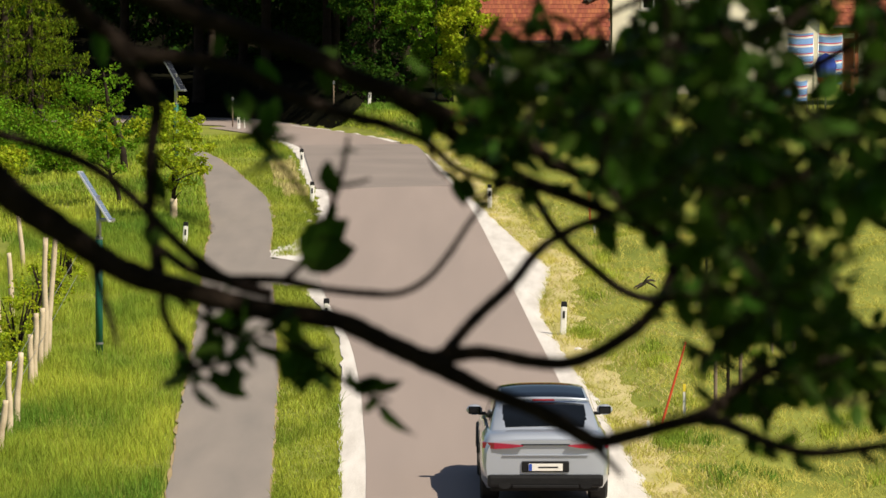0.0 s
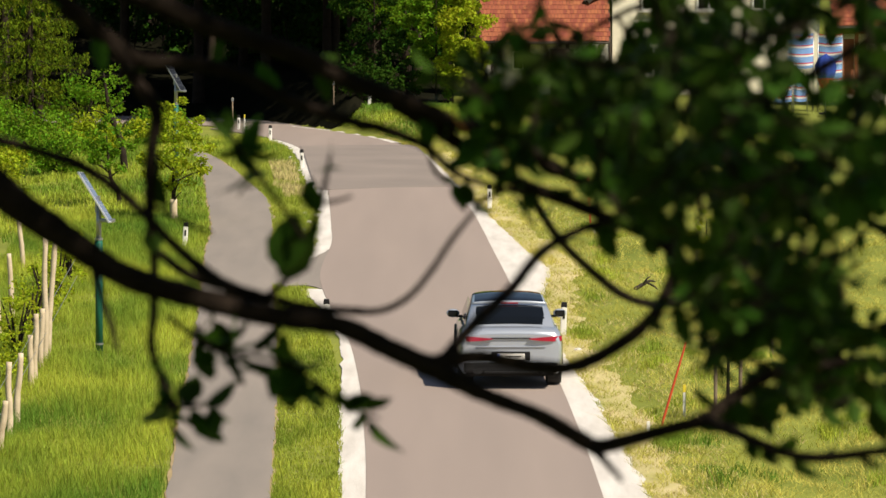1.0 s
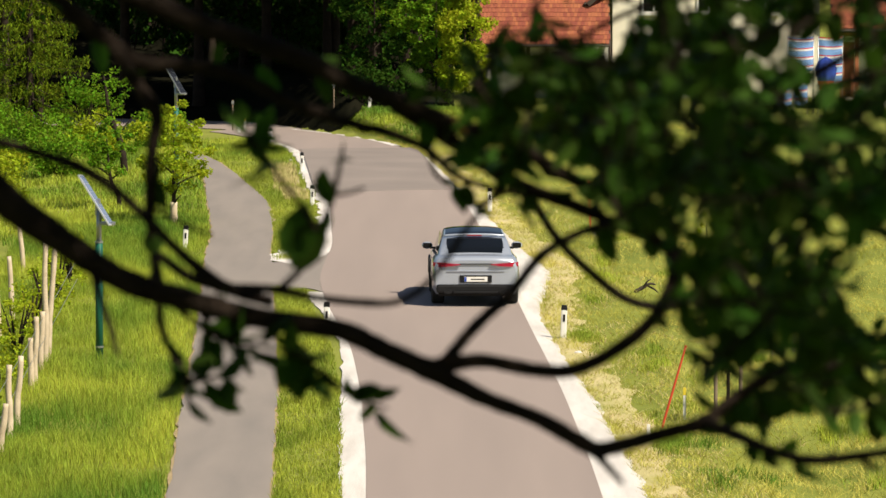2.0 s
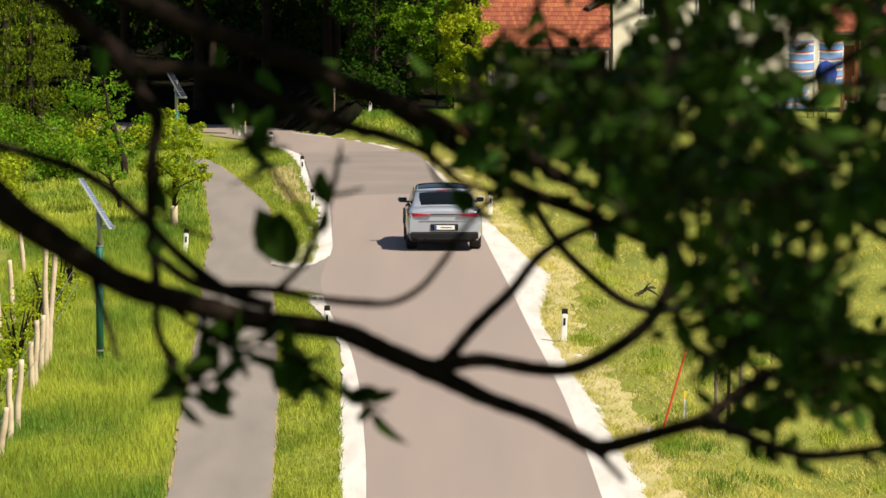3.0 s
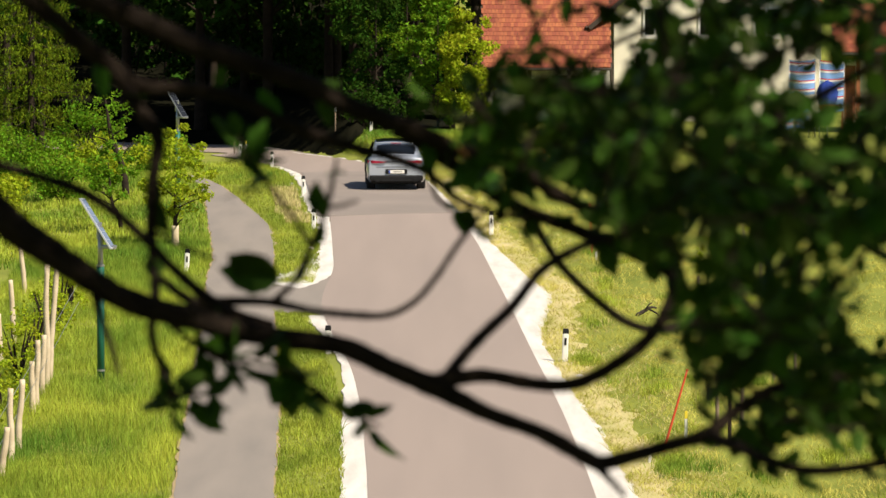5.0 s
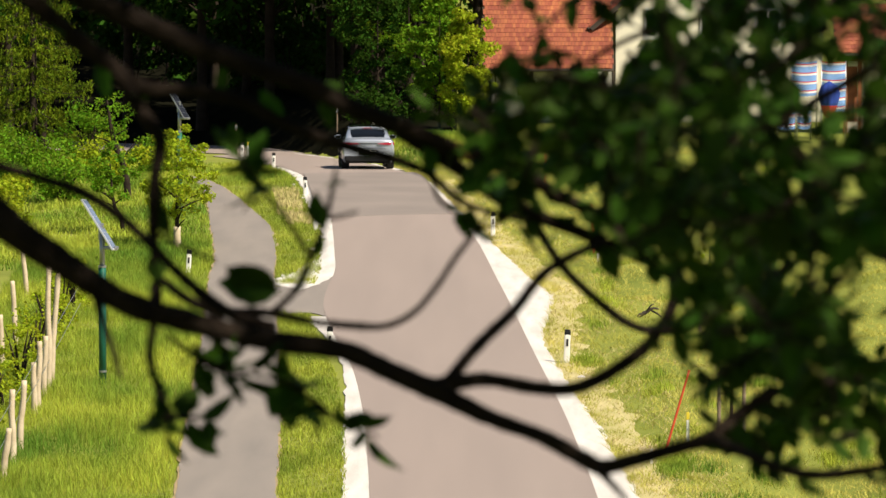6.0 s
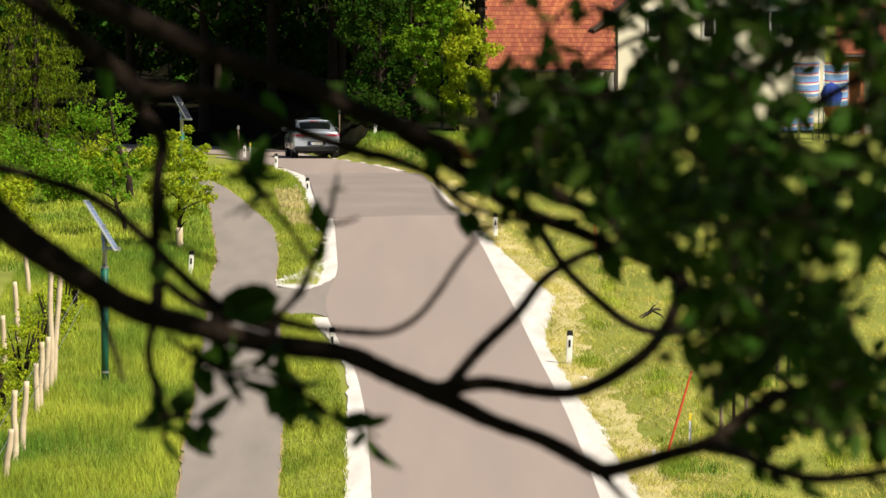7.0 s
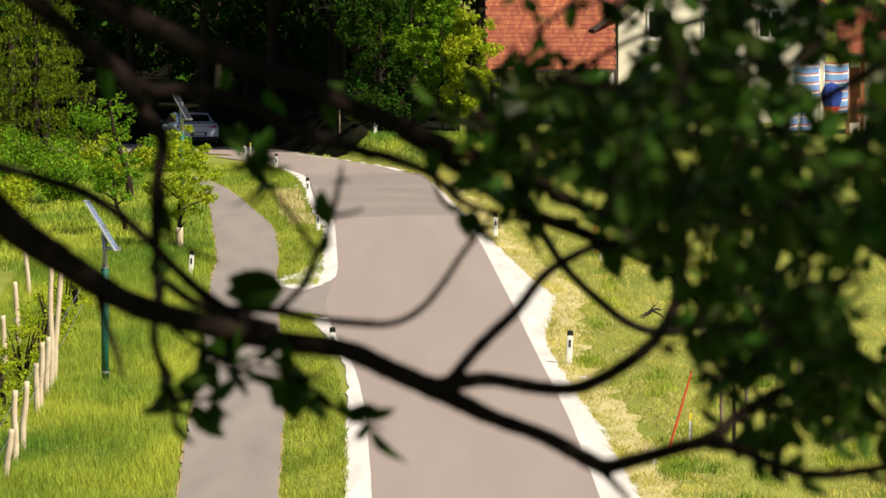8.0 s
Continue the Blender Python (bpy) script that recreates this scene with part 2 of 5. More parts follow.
def ground_sheet():
    xs = np.concatenate([np.linspace(-400, -40, 12), np.linspace(-36, 36, 109), np.linspace(40, 400, 12)])
    ys = np.concatenate([np.linspace(-300, -20, 10), np.linspace(-16, 250, 190), np.linspace(256, 370, 16), np.linspace(400, 1500, 12)])
    verts = [(x, y, height(x, y)) for y in ys for x in xs]
    w = len(xs)
    faces = [(j * w + i, j * w + i + 1, (j + 1) * w + i + 1, (j + 1) * w + i) for j in range(len(ys) - 1) for i in range(w - 1)]
    return tagged(link_mesh("ground", verts, faces, SOIL, smooth=True), "rough green meadow falling from a slope to the road", "ground", kind="structure")


ground_sheet()


def strip(name, left, right, z, material, label, category, ragged=0.0, across=6, seed=3):
    """A flat band between two edge lines that have equally many points."""
    a, b = spline(left, 22), spline(right, 22)
    verts, faces = [], []
    for i in range(len(a)):
        p, q = a[i].copy(), b[i].copy()
        if ragged:
            p[0] += ragged * (noise.noise((p[0] * 2 + seed, p[1] * 0.9, 0)) + 0.45 * noise.noise((p[0] * 5, p[1] * 2.6, 3)))
            q[0] += ragged * (noise.noise((q[0] * 2 - seed, q[1] * 0.9, 5)) + 0.45 * noise.noise((q[0] * 5, q[1] * 2.6, 8)))
        for k in range(across + 1):
            m = p + (q - p) * k / across
            verts.append((m[0], m[1], z + dip(m[1]) * (1 if m[0] < 0 else 0) + 0.012 * math.sin(math.pi * k / across)))
    w = across + 1
    for i in range(len(a) - 1):
        for k in range(across):
            faces.append((i * w + k, i * w + k + 1, (i + 1) * w + k + 1, (i + 1) * w + k))
    # a skirt, so that the band has thickness
    base = len(verts)
    for i in range(len(a)):
        for k in (0, across):
            x, y, zz = verts[i * w + k]
            verts.append((x, y, zz - 0.12))
    for i in range(len(a) - 1):
        faces.append((i * w, (i + 1) * w, base + 2 * i + 2, base + 2 * i))
        faces.append((i * w + across, base + 2 * i + 1, base + 2 * i + 3, (i + 1) * w + across))
    return tagged(link_mesh(name, verts, faces, material, smooth=False), label, category, kind="structure")


ROAD_LEFT = [(-0.9, 48.4), (-1.19, 76.12), (-1.39, 86.02), (-1.58, 92.84), (-1.93, 100.98), (-2.45, 108.24), (-2.85, 115.06), (-2.95, 120.12), (-2.88, 127.82),
             (-3.02, 133.54), (-3.28, 142.78), (-3.50, 149.2), (-3.86, 150.8), (-4.0, 155.98), (-4.67, 167.86), (-5.25, 176.22), (-6.2, 184.8), (-7.6, 193.6), (-9.5, 202.4), (-12.5, 211.2), (-45, 233.2)]
ROAD_RIGHT = [(2.7, 48.4), (2.49, 76.12), (2.32, 88), (2.15, 95.48), (1.9, 104.06), (1.67, 112.64), (1.5, 118.8), (1.3, 125.4), (1.08, 133.1),
              (0.9, 138.6), (0.55, 147.4), (0.40, 150.2), (0.28, 152.2), (-0.16, 159.5), (-0.90, 172.04), (-1.7, 180.4), (-2.7, 189.2), (-4.2, 198), (-6.0, 207.6), (-8.7, 221.0), (-45, 256)]
road = strip("road", ROAD_LEFT, ROAD_RIGHT, 0.012, ASPHALT, "pale grey asphalt country road bending away", "road", across=8)
strip("road_patch", [(-3.95, 151), (-3.62, 149), (-1.5, 150), (0.2, 150.5)], [(-5.1, 176), (-3.9, 176.5), (-2.5, 177), (-1.0, 177.5)], 0.030, OLD_ASPHALT, "older darker asphalt of the road near the bend", "road")
PATH_LEFT = [(-3.9, 52.8), (-4.3, 76.12), (-4.65, 86.02), (-4.85, 92.84), (-5.4, 108.9), (-6.05, 125.4), (-6.2, 131.56), (-6.95, 145.2), (-8.21, 165.22), (-9.6, 173.8)]
PATH_RIGHT = [(-2.3, 52.8), (-2.68, 76.12), (-2.98, 86.9), (-3.15, 93.5), (-3.75, 108.9), (-4.4, 125.4), (-4.6, 132.44), (-5.21, 145.2), (-7.2, 162.8), (-8.6, 172.48)]
strip("pavement", PATH_LEFT, PATH_RIGHT, 0.004, PATH_ASPHALT, "grey asphalt footpath beside the road", "footpath", ragged=0.06, across=4)
strip("path_edge", [(x - 0.03, y) for x, y in PATH_LEFT], [(x + 0.04, y) for x, y in PATH_RIGHT], -0.004, DIRT, "worn ochre soil along the edges of the footpath", "soil", ragged=0.10, across=4, seed=8)
strip("trim", [(-5.2, 114.4), (-4.0, 114.4), (-3.2, 114.62), (-2.6, 113.08)], [(-5.6, 122.32), (-4.3, 122.32), (-3.3, 123.2), (-2.7, 127.16)], 0.000, PATH_ASPHALT, "asphalt link between footpath and road", "crossing", ragged=0.05)
strip("verge", [(-1.35, 52.8), (-1.61, 76.12), (-1.83, 86.02), (-1.97, 96.14), (-2.2, 102.3), (-2.65, 108.24), (-3.3, 113.52)], [(-0.8, 52.8), (-1.05, 76.12), (-1.25, 86.02), (-1.5, 96.14), (-1.85, 102.3), (-2.3, 108.24), (-2.75, 113.52)], -0.003, GRAVEL, "white limestone gravel shoulder along the road", "shoulder", ragged=0.06)
strip("verge", [(-4.75, 123.6), (-4.0, 127.2), (-3.5, 133.1), (-3.62, 143), (-4.42, 156.2), (-5.0, 167.86), (-5.6, 176.44), (-6.6, 184.8)], [(-3.2, 120.56), (-2.8, 126.28), (-2.85, 133.1), (-3.2, 143), (-3.85, 156.2), (-4.55, 167.86), (-5.15, 176.44), (-6.1, 184.8)], -0.003, GRAVEL, "white gravel edging with broken stones along the bend", "shoulder", ragged=0.18)
GRAVEL_RIGHT = [(3.6, 52.8), (3.21, 76.1), (2.80, 90.2), (2.34, 101), (2.2, 108.9), (2.62, 119.4), (2.1, 126.5), (1.45, 136.4), (0.9, 145.2), (-0.55, 169.4)]
strip("soil_band", [(x - 0.1, y) for x, y in GRAVEL_RIGHT], [(x + 0.75, y) for x, y in GRAVEL_RIGHT], -0.012, STRAW_SOIL, "bleached soil and straw beside the gravel", "soil", ragged=0.35, seed=11)
strip("verge", [(2.5, 52.8), (2.35, 76.12), (2.15, 90.2), (1.85, 101.2), (1.55, 112.2), (1.35, 121), (1.1, 129.8), (0.8, 139.7), (0.45, 147.4), (-0.9, 169.4)], [(3.6, 52.8), (3.21, 76.12), (2.80, 90.2), (2.34, 100.98), (2.2, 108.9), (2.62, 119.4), (2.1, 126.5), (1.45, 136.4), (0.9, 145.2), (-0.55, 169.4)], -0.003, GRAVEL, "white limestone gravel shoulder beside the mown bank", "shoulder", ragged=0.12)
strip("verge", [(-6.5, 207.24), (-4.4, 198.44), (-2.9, 189.64), (-1.9, 180.84)], [(-6.1, 206.8), (-4.0, 198), (-2.5, 189.2), (-1.5, 180.4)], 0.008, GRAVEL, "pale concrete edging on the outside of the bend", "edging", ragged=0.05)


# ---- the car ----
def car_loft(stations, rows):
    """A body skin: stations along the car, rows(s) gives the half section from the sill to the middle of the roof."""
    verts, faces = [], []
    n = None
    for s in stations:
        half = rows(s)
        full = [(-x, s, z) for x, z in half] + [(x, s, z) for x, z in reversed(half[:-1])]
        n = len(full)
        verts += full
    for i in range(len(stations) - 1):
        for k in range(n - 1):
            faces.append((i * n + k, i * n + k + 1, (i + 1) * n + k + 1, (i + 1) * n + k))
        faces.append((i * n + n - 1, i * n, (i + 1) * n, (i + 1) * n + n - 1))
    faces.append(tuple(range(n)))
    faces.append(tuple((len(stations) - 1) * n + k for k in range(n))[::-1])
    return verts, faces


def lerp_rows(table, s):
    for (a, *p), (b, *q) in zip(table, table[1:]):
        if s <= b:
            t = (s - a) / (b - a)
            return [u + (v - u) * t for u, v in zip(p, q)]
    return list(table[-1][1:])


def build_car():
    car = thing("car", (0, 0, 0), "silver SUV coupe with a black roof driving away", "car")
    # along the car: half width, belt height, roof height, roof half width
    lower = [(-2.46, 0.90, 1.00), (-2.43, 0.935, 1.06), (-2.36, 0.955, 1.095), (-2.1, 0.98, 1.12), (-1.5, 0.995, 1.12), (-0.8, 0.975, 1.10), (0.5, 0.965, 1.07),
             (1.2, 0.975, 1.05), (1.6, 0.985, 1.02), (2.1, 0.95, 0.94), (2.38, 0.82, 0.80), (2.46, 0.70, 0.70)]

    def body_rows(s):
        w, belt = lerp_rows(lower, s)
        low = 0.36 if abs(s) > 2.2 else 0.26
        return [(w * 0.90, low), (w * 0.985, low + 0.14), (w, 0.66), (w * 0.99, 0.84), (w * 0.95, belt - 0.07), (w * 0.86, belt), (w * 0.45, belt + 0.025), (0.0, belt + 0.03)]

    v, f = car_loft([-2.46, -2.445, -2.43, -2.40] + list(np.linspace(-2.36, 2.46, 40)), body_rows)
    body = link_mesh("body", v, f, SILVER, car, smooth=True, label="silver painted body with soft shoulders")
    for p in list(body.data.polygons)[-2:]:
        p.use_smooth = False
    cabin = [(-2.10, 0.74, 1.10), (-1.75, 0.735, 1.28), (-1.35, 0.70, 1.445), (-0.9, 0.665, 1.555), (-0.2, 0.645, 1.62), (0.4, 0.64, 1.60), (0.85, 0.67, 1.50), (1.45, 0.76, 1.07)]

    def cabin_rows(s):
        w, top = lerp_rows(cabin, s)
        belt = 1.05
        bw = 0.865
        t = max((top - belt) / 0.6, 0.02)
        return [(bw, belt - 0.06), (bw - 0.03 * t, belt + 0.10 * t), (w + 0.07, belt + (top - belt) * 0.72), (w + 0.02, belt + (top - belt) * 0.92), (w * 0.75, top - 0.012), (0.0, top)]

    v, f = car_loft(list(np.linspace(-2.10, 1.45, 34)), cabin_rows)
    link_mesh("cabin", v, f, SILVER, car, smooth=True, label="silver cabin shell with a falling rear")
    # roof skin and rear glass follow the cabin, a little proud
    def skin(name, s0, s1, x_share0, x_share1, material, lift, label, steps=10):
        vs, fs = [], []
        for i in range(steps + 1):
            s = s0 + (s1 - s0) * i / steps
            w, top = lerp_rows(cabin, s)
            share = x_share0 + (x_share1 - x_share0) * i / steps
            for k in range(9):
                x = (k / 4 - 1) * w * share
                vs.append((x, s, top + lift - 0.045 * (abs(x) / w) ** 3))
        for i in range(steps):
            for k in range(8):
                fs.append((i * 9 + k, i * 9 + k + 1, (i + 1) * 9 + k + 1, (i + 1) * 9 + k))
        return link_mesh(name, vs, fs, material, car, label=label, smooth=True)

    skin("roof", -1.06, 0.75, 0.98, 0.97, DARK_GLASS, 0.012, "black glass roof")
    skin("rear_window", -1.95, -1.27, 0.88, 0.90, DARK_GLASS, 0.014, "dark tinted rear window")
    sp = [(-0.70, -1.17, 1.50, 0.026), (-0.3, -1.22, 1.525, 0.030), (0.3, -1.22, 1.525, 0.030), (0.70, -1.17, 1.50, 0.026)]
    v, f = tube(sp, 10)
    link_mesh("spoiler", v, f, SILVER, car, smooth=True)
    part("brake_lamp", box((0.34, 0.03, 0.03), (0, -1.262, 1.512), 0.008), BRAKE, car, "high red brake lamp")
    for sgn in (-1, 1):
        # side glass
        bmw = bmesh.new()
        pts = [(0.835, -1.55, 1.17), (0.85, 0.95, 1.13), (0.735, 0.55, 1.50), (0.72, -0.8, 1.50)]
        q = [bmw.verts.new((sgn * (x + 0.012), y, z)) for x, y, z in pts]
        bmw.faces.new(q)
        part("side_window", bmw, DARK_GLASS, car)
        # tail lamp: wide at the outside, tapering to the middle
        vs = [(0.955, -2.34, 1.005), (0.78, -2.445, 1.005), (0.52, -2.475, 0.985), (0.34, -2.487, 0.97), (0.34, -2.487, 0.955), (0.52, -2.475, 0.925), (0.78, -2.445, 0.910), (0.955, -2.34, 0.915)]
        bml = bmesh.new()
        a = [bml.verts.new((sgn * x, y - 0.05, z - 0.012)) for x, y, z in vs]
        b = [bml.verts.new((sgn * x, y + 0.10, z - 0.012)) for x, y, z in vs]
        for p, q in ((0, 1), (1, 2), (2, 3)):
            bml.faces.new((a[p], a[q], a[7 - q], a[7 - p]))
        for k in range(8):
            bml.faces.new((a[k], a[(k + 1) % 8], b[(k + 1) % 8], b[k]))
        part("tail_lamp", bml, TAIL_RED, car, "slim red tail lamp")
        # mirror
        mv = bmesh.new()
        bmesh.ops.create_uvsphere(mv, u_segments=14, v_segments=9, radius=0.5)
        bmesh.ops.scale(mv, vec=(0.26, 0.16, 0.17), verts=mv.verts)
        bmesh.ops.translate(mv, vec=(sgn * 1.03, 0.78, 1.14), verts=mv.verts)
        mirror = part("wing_mirror", mv, SILVER, car, "silver wing mirror with a dark glass", smooth=True)
        part("mirror_glass", box((0.19, 0.02, 0.12), (sgn * 1.03, 0.695, 1.14), 0.02), DARK_GLASS, mirror)
        part("mirror_arm", box((0.16, 0.05, 0.05), (sgn * 0.89, 0.80, 1.08), 0.015), BLACK, mirror)
        # exhaust
        bme = bmesh.new()
        bmesh.ops.create_cone(bme, cap_ends=True, segments=18, radius1=0.05, radius2=0.05, depth=0.10)
        bmesh.ops.scale(bme, vec=(1.9, 1, 1), verts=bme.verts)
        bmesh.ops.rotate(bme, cent=(0, 0, 0), matrix=Matrix.Rotation(radians(90), 3, 'X'), verts=bme.verts)
        bmesh.ops.translate(bme, vec=(sgn * 0.62, -2.485, 0.345), verts=bme.verts)
        part("exhaust_pipe", bme, BLACK, car)
    part("light_bar", box((0.74, 0.03, 0.018), (0, -2.482, 0.962), 0.006), DARK_GLASS, car, "dark strip between the tail lamps")
    part("rear_bumper", box((1.76, 0.20, 0.19), (0, -2.42, 0.41), 0.05), BLACK, car, "black lower bumper with diffuser")
    part("skid_plate", box((1.0, 0.10, 0.05), (0, -2.49, 0.33), 0.012), BLACK, car)
    part("trunk_crease", box((1.30, 0.05, 0.018), (0, -2.462, 0.80), 0.006), SILVER, car)
    recess = part("plate_recess", box((0.72, 0.04, 0.17), (0, -2.475, 0.625), 0.02), BLACK, car)
    plate = part("number_plate", box((0.52, 0.016, 0.11), (0.0, -2.502, 0.62), 0.004), WHITE, car, "white number plate with a blue end")
    part("plate_band", box((0.05, 0.014, 0.10), (-0.23, -2.508, 0.62), 0.002), PLATE_BLUE, plate)
    part("plate_mark", box((0.30, 0.012, 0.022), (0.04, -2.508, 0.62), 0.002), BLACK, plate)
    part("underbody", box((1.66, 4.5, 0.16), (0, 0, 0.30), 0.03), BLACK, car)
    # wheels
    wheels = []
    for x in (-0.83, 0.83):
        for y in (-1.45, 1.45):
            rim = bmesh.new()
            bmesh.ops.create_cone(rim, cap_ends=True, segments=28, radius1=0.27, radius2=0.27, depth=0.20)
            bmesh.ops.rotate(rim, cent=(0, 0, 0), matrix=Matrix.Rotation(radians(90), 3, 'Y'), verts=rim.verts)
            wheel = part("wheel", rim, STEEL, car, "alloy wheel turning", at=(x, y, 0.385))
            ty = bmesh.new()
            prof = [(0.27, -0.13), (0.35, -0.145), (0.385, -0.11), (0.385, 0.11), (0.35, 0.145), (0.27, 0.13)]
            ring = []
            for k in range(32):
                w = 2 * math.pi * k / 32
                ring.append([ty.verts.new((dx, r * math.cos(w), r * math.sin(w))) for r, dx in prof])
            for k in range(32):
                for j in range(6):
                    ty.faces.new((ring[k][j], ring[k][(j + 1) % 6], ring[(k + 1) % 32][(j + 1) % 6], ring[(k + 1) % 32][j]))
            part("tyre", ty, RUBBER, wheel)
            for k in range(5):
                part("spoke", box((0.03, 0.05, 0.23), (0.105 * (1 if x > 0 else -1), 0, 0), 0.006, bm=None), ALU, wheel).matrix_basis = Matrix.Rotation(radians(72 * k), 4, 'X') @ Matrix.Translation((0, 0, 0.13))
            wheels.append(wheel)
            # arch lip
            arch = [(x * 1.155, y + 0.46 * math.cos(a), 0.385 + 0.46 * math.sin(a), 0.035) for a in np.linspace(0.1, math.pi - 0.1, 9)]
            v, f = tube(arch, 8, per=3)
            link_mesh("wheel_arch", v, f, BLACK, car, smooth=True)
    return car, wheels


CAR, WHEELS = build_car()


# ---- roadside things ----
def bollard(x, y, tall=0.72, lean=0):
    b = thing("delineator_post", (x, y, 0), "white plastic delineator post with a black top band", "post", "delineator posts along the road")
    b.matrix_basis = pose(x, y, height(x, y) + 0.03, 0, lean, 0)
    sh = bmesh.new()
    box((0.125, 0.10, tall + 0.1), (0, 0, (tall - 0.1) / 2 - 0.09), 0.03, bm=sh)
    part("shaft", sh, WHITE, b)
    part("band", box((0.13, 0.105, 0.09), (0, 0, tall - 0.105), 0.025), BLACK, b, "black band")
    part("cap", box((0.12, 0.095, 0.05), (0, 0, tall - 0.055), 0.02), BLACK, b)
    part("reflector", box((0.045, 0.012, 0.15), (0.0, -0.056, tall - 0.30), 0.005), BLACK, b, "dark oblong reflector")
    return b


for bx, by, bt, bl in ((2.53, 102.2, 0.72, 2), (1.37, 141.0, 0.70, 0), (-0.49, 175.6, 0.66, 0), (-3.80, 143.4, 0.62, 0), (-4.58, 160.6, 0.60, -2),
                       (-2.46, 104.2, 0.60, 0), (-3.02, 203.5, 0.66, 4), (-6.45, 184.2, 0.60, 0), (-8.35, 201.5, 0.62, 0), (-6.68, 127.2, 0.60, 3)):
    bollard(bx, by, bt, bl)


def marker_pole(x, y, tall, lean, tilt):
    p = thing("snow_pole", (x, y, 0), "thin orange red snow marker pole leaning in the grass", "marker pole", "snow marker poles")
    p.matrix_basis = pose(x, y, height(x, y), tilt, lean, 0)
    v, f = tube([(0, 0, -0.15, 0.022), (0, 0, tall * 0.5, 0.021), (0, 0, tall, 0.017)], 10)
    link_mesh("pole", v, f, RED_PAINT, p, smooth=True)
    v, f = tube([(0, 0, tall - 0.02, 0.02), (0, 0, tall + 0.015, 0.02)], 10, per=1)
    link_mesh("cap", v, f, RED_PAINT, p)


for args in ((3.84, 85.4, 1.50, 16, 0), (4.08, 134.6, 1.35, -3, 0), (3.38, 167.0, 1.2, 2, 0)):
    marker_pole(*args)


def short_stake(x, y, tall, top):
    s = thing("marker_stake", (x, y, height(x, y)), "short pale survey stake in the mown grass", "stake", "survey stakes")
    part("shaft", box((0.05, 0.05, tall + 0.1), (0, 0, tall / 2 - 0.05), 0.008), WHITE, s)
    part("tip", box((0.055, 0.055, 0.14), (0, 0, tall - 0.07), 0.008), top, s, "coloured tip")


YELLOW = mat("yellow paint", (0.75, 0.60, 0.04), (0.6, 0.45, 0.03), 0.6, scale=4, fine=40, bump=0.1)
short_stake(4.31, 86.9, 0.56, YELLOW)
short_stake(-8.15, 202.5, 0.62, YELLOW)
short_stake(3.54, 83.8, 0.28, WHITE)
short_stake(4.12, 132.2, 0.24, WHITE)


def thin_post(x, y, tall):
    p = thing("marker_post", (x, y, height(x, y)), "thin grey steel marker post by the bend", "post", "thin marker posts")
    v, f = tube([(0, 0, -0.2, 0.03), (0, 0, tall, 0.03)], 10, per=1)
    link_mesh("shaft", v, f, WEATHERED, p, smooth=True)
    part("plate", box((0.10, 0.03, 0.14), (0, -0.03, tall - 0.1), 0.01), STEEL, p)


thin_post(-8.75, 205, 1.3)
thin_post(-4.55, 206, 1.4)


def solar_lamp(x, y, tall, turn, label, cells):
    s = thing("solar_lamp", (x, y, 0), label, "solar lamp", "solar street lamps")
    s.matrix_basis = pose(x, y, 0, 0, 0, turn)
    v, f = tube([(0, 0, -0.1, 0.075), (0, 0, tall * 0.62, 0.075)], 16, per=1)
    link_mesh("lower_pole", v, f, GREEN_PAINT, s, smooth=True, label="green painted lower pole")
    v, f = tube([(0, 0, tall * 0.62 - 0.02, 0.055), (0, 0, tall * 0.80, 0.05)], 14, per=1)
    link_mesh("upper_pole", v, f, STEEL, s, smooth=True, label="grey steel upper pole")
    for z in (0.22, tall * 0.62):
        v, f = tube([(0, 0, z - 0.02, 0.083), (0, 0, z + 0.02, 0.083)], 16, per=1)
        link_mesh("clamp", v, f, STEEL, s)
    tiltm = Matrix.Rotation(radians(57), 4, 'Y') @ Matrix.Rotation(radians(-8), 4, 'X')
    panel = part("panel_frame", box((1.20, 0.48, 0.035), (0, 0, 0), 0.006), ALU if cells is SKY_CELLS else STEEL, s, "aluminium panel frame")
    panel.matrix_basis = Matrix.Translation((-0.05, -0.03, tall * 0.80 + 0.16)) @ tiltm
    for i in range(6):
        part("solar_cell", box((0.18, 0.42, 0.006), (-0.475 + 0.19 * i, 0, 0.020), 0), cells, panel)
    part("bracket", box((0.10, 0.08, 0.34), (-0.02, 0, tall * 0.80 + 0.02), 0.015), STEEL, s)
    part("lamp_head", box((0.30, 0.16, 0.07), (0.18, 0.0, tall * 0.72), 0.02), STEEL, s)


solar_lamp(-6.87, 98.0, 3.75, -14, "green solar street lamp with a tilted panel in the grass", SKY_CELLS)
solar_lamp(-8.17, 150.7, 4.1, -26, "green solar street lamp beside a young fruit tree", UNLIT_CELLS)


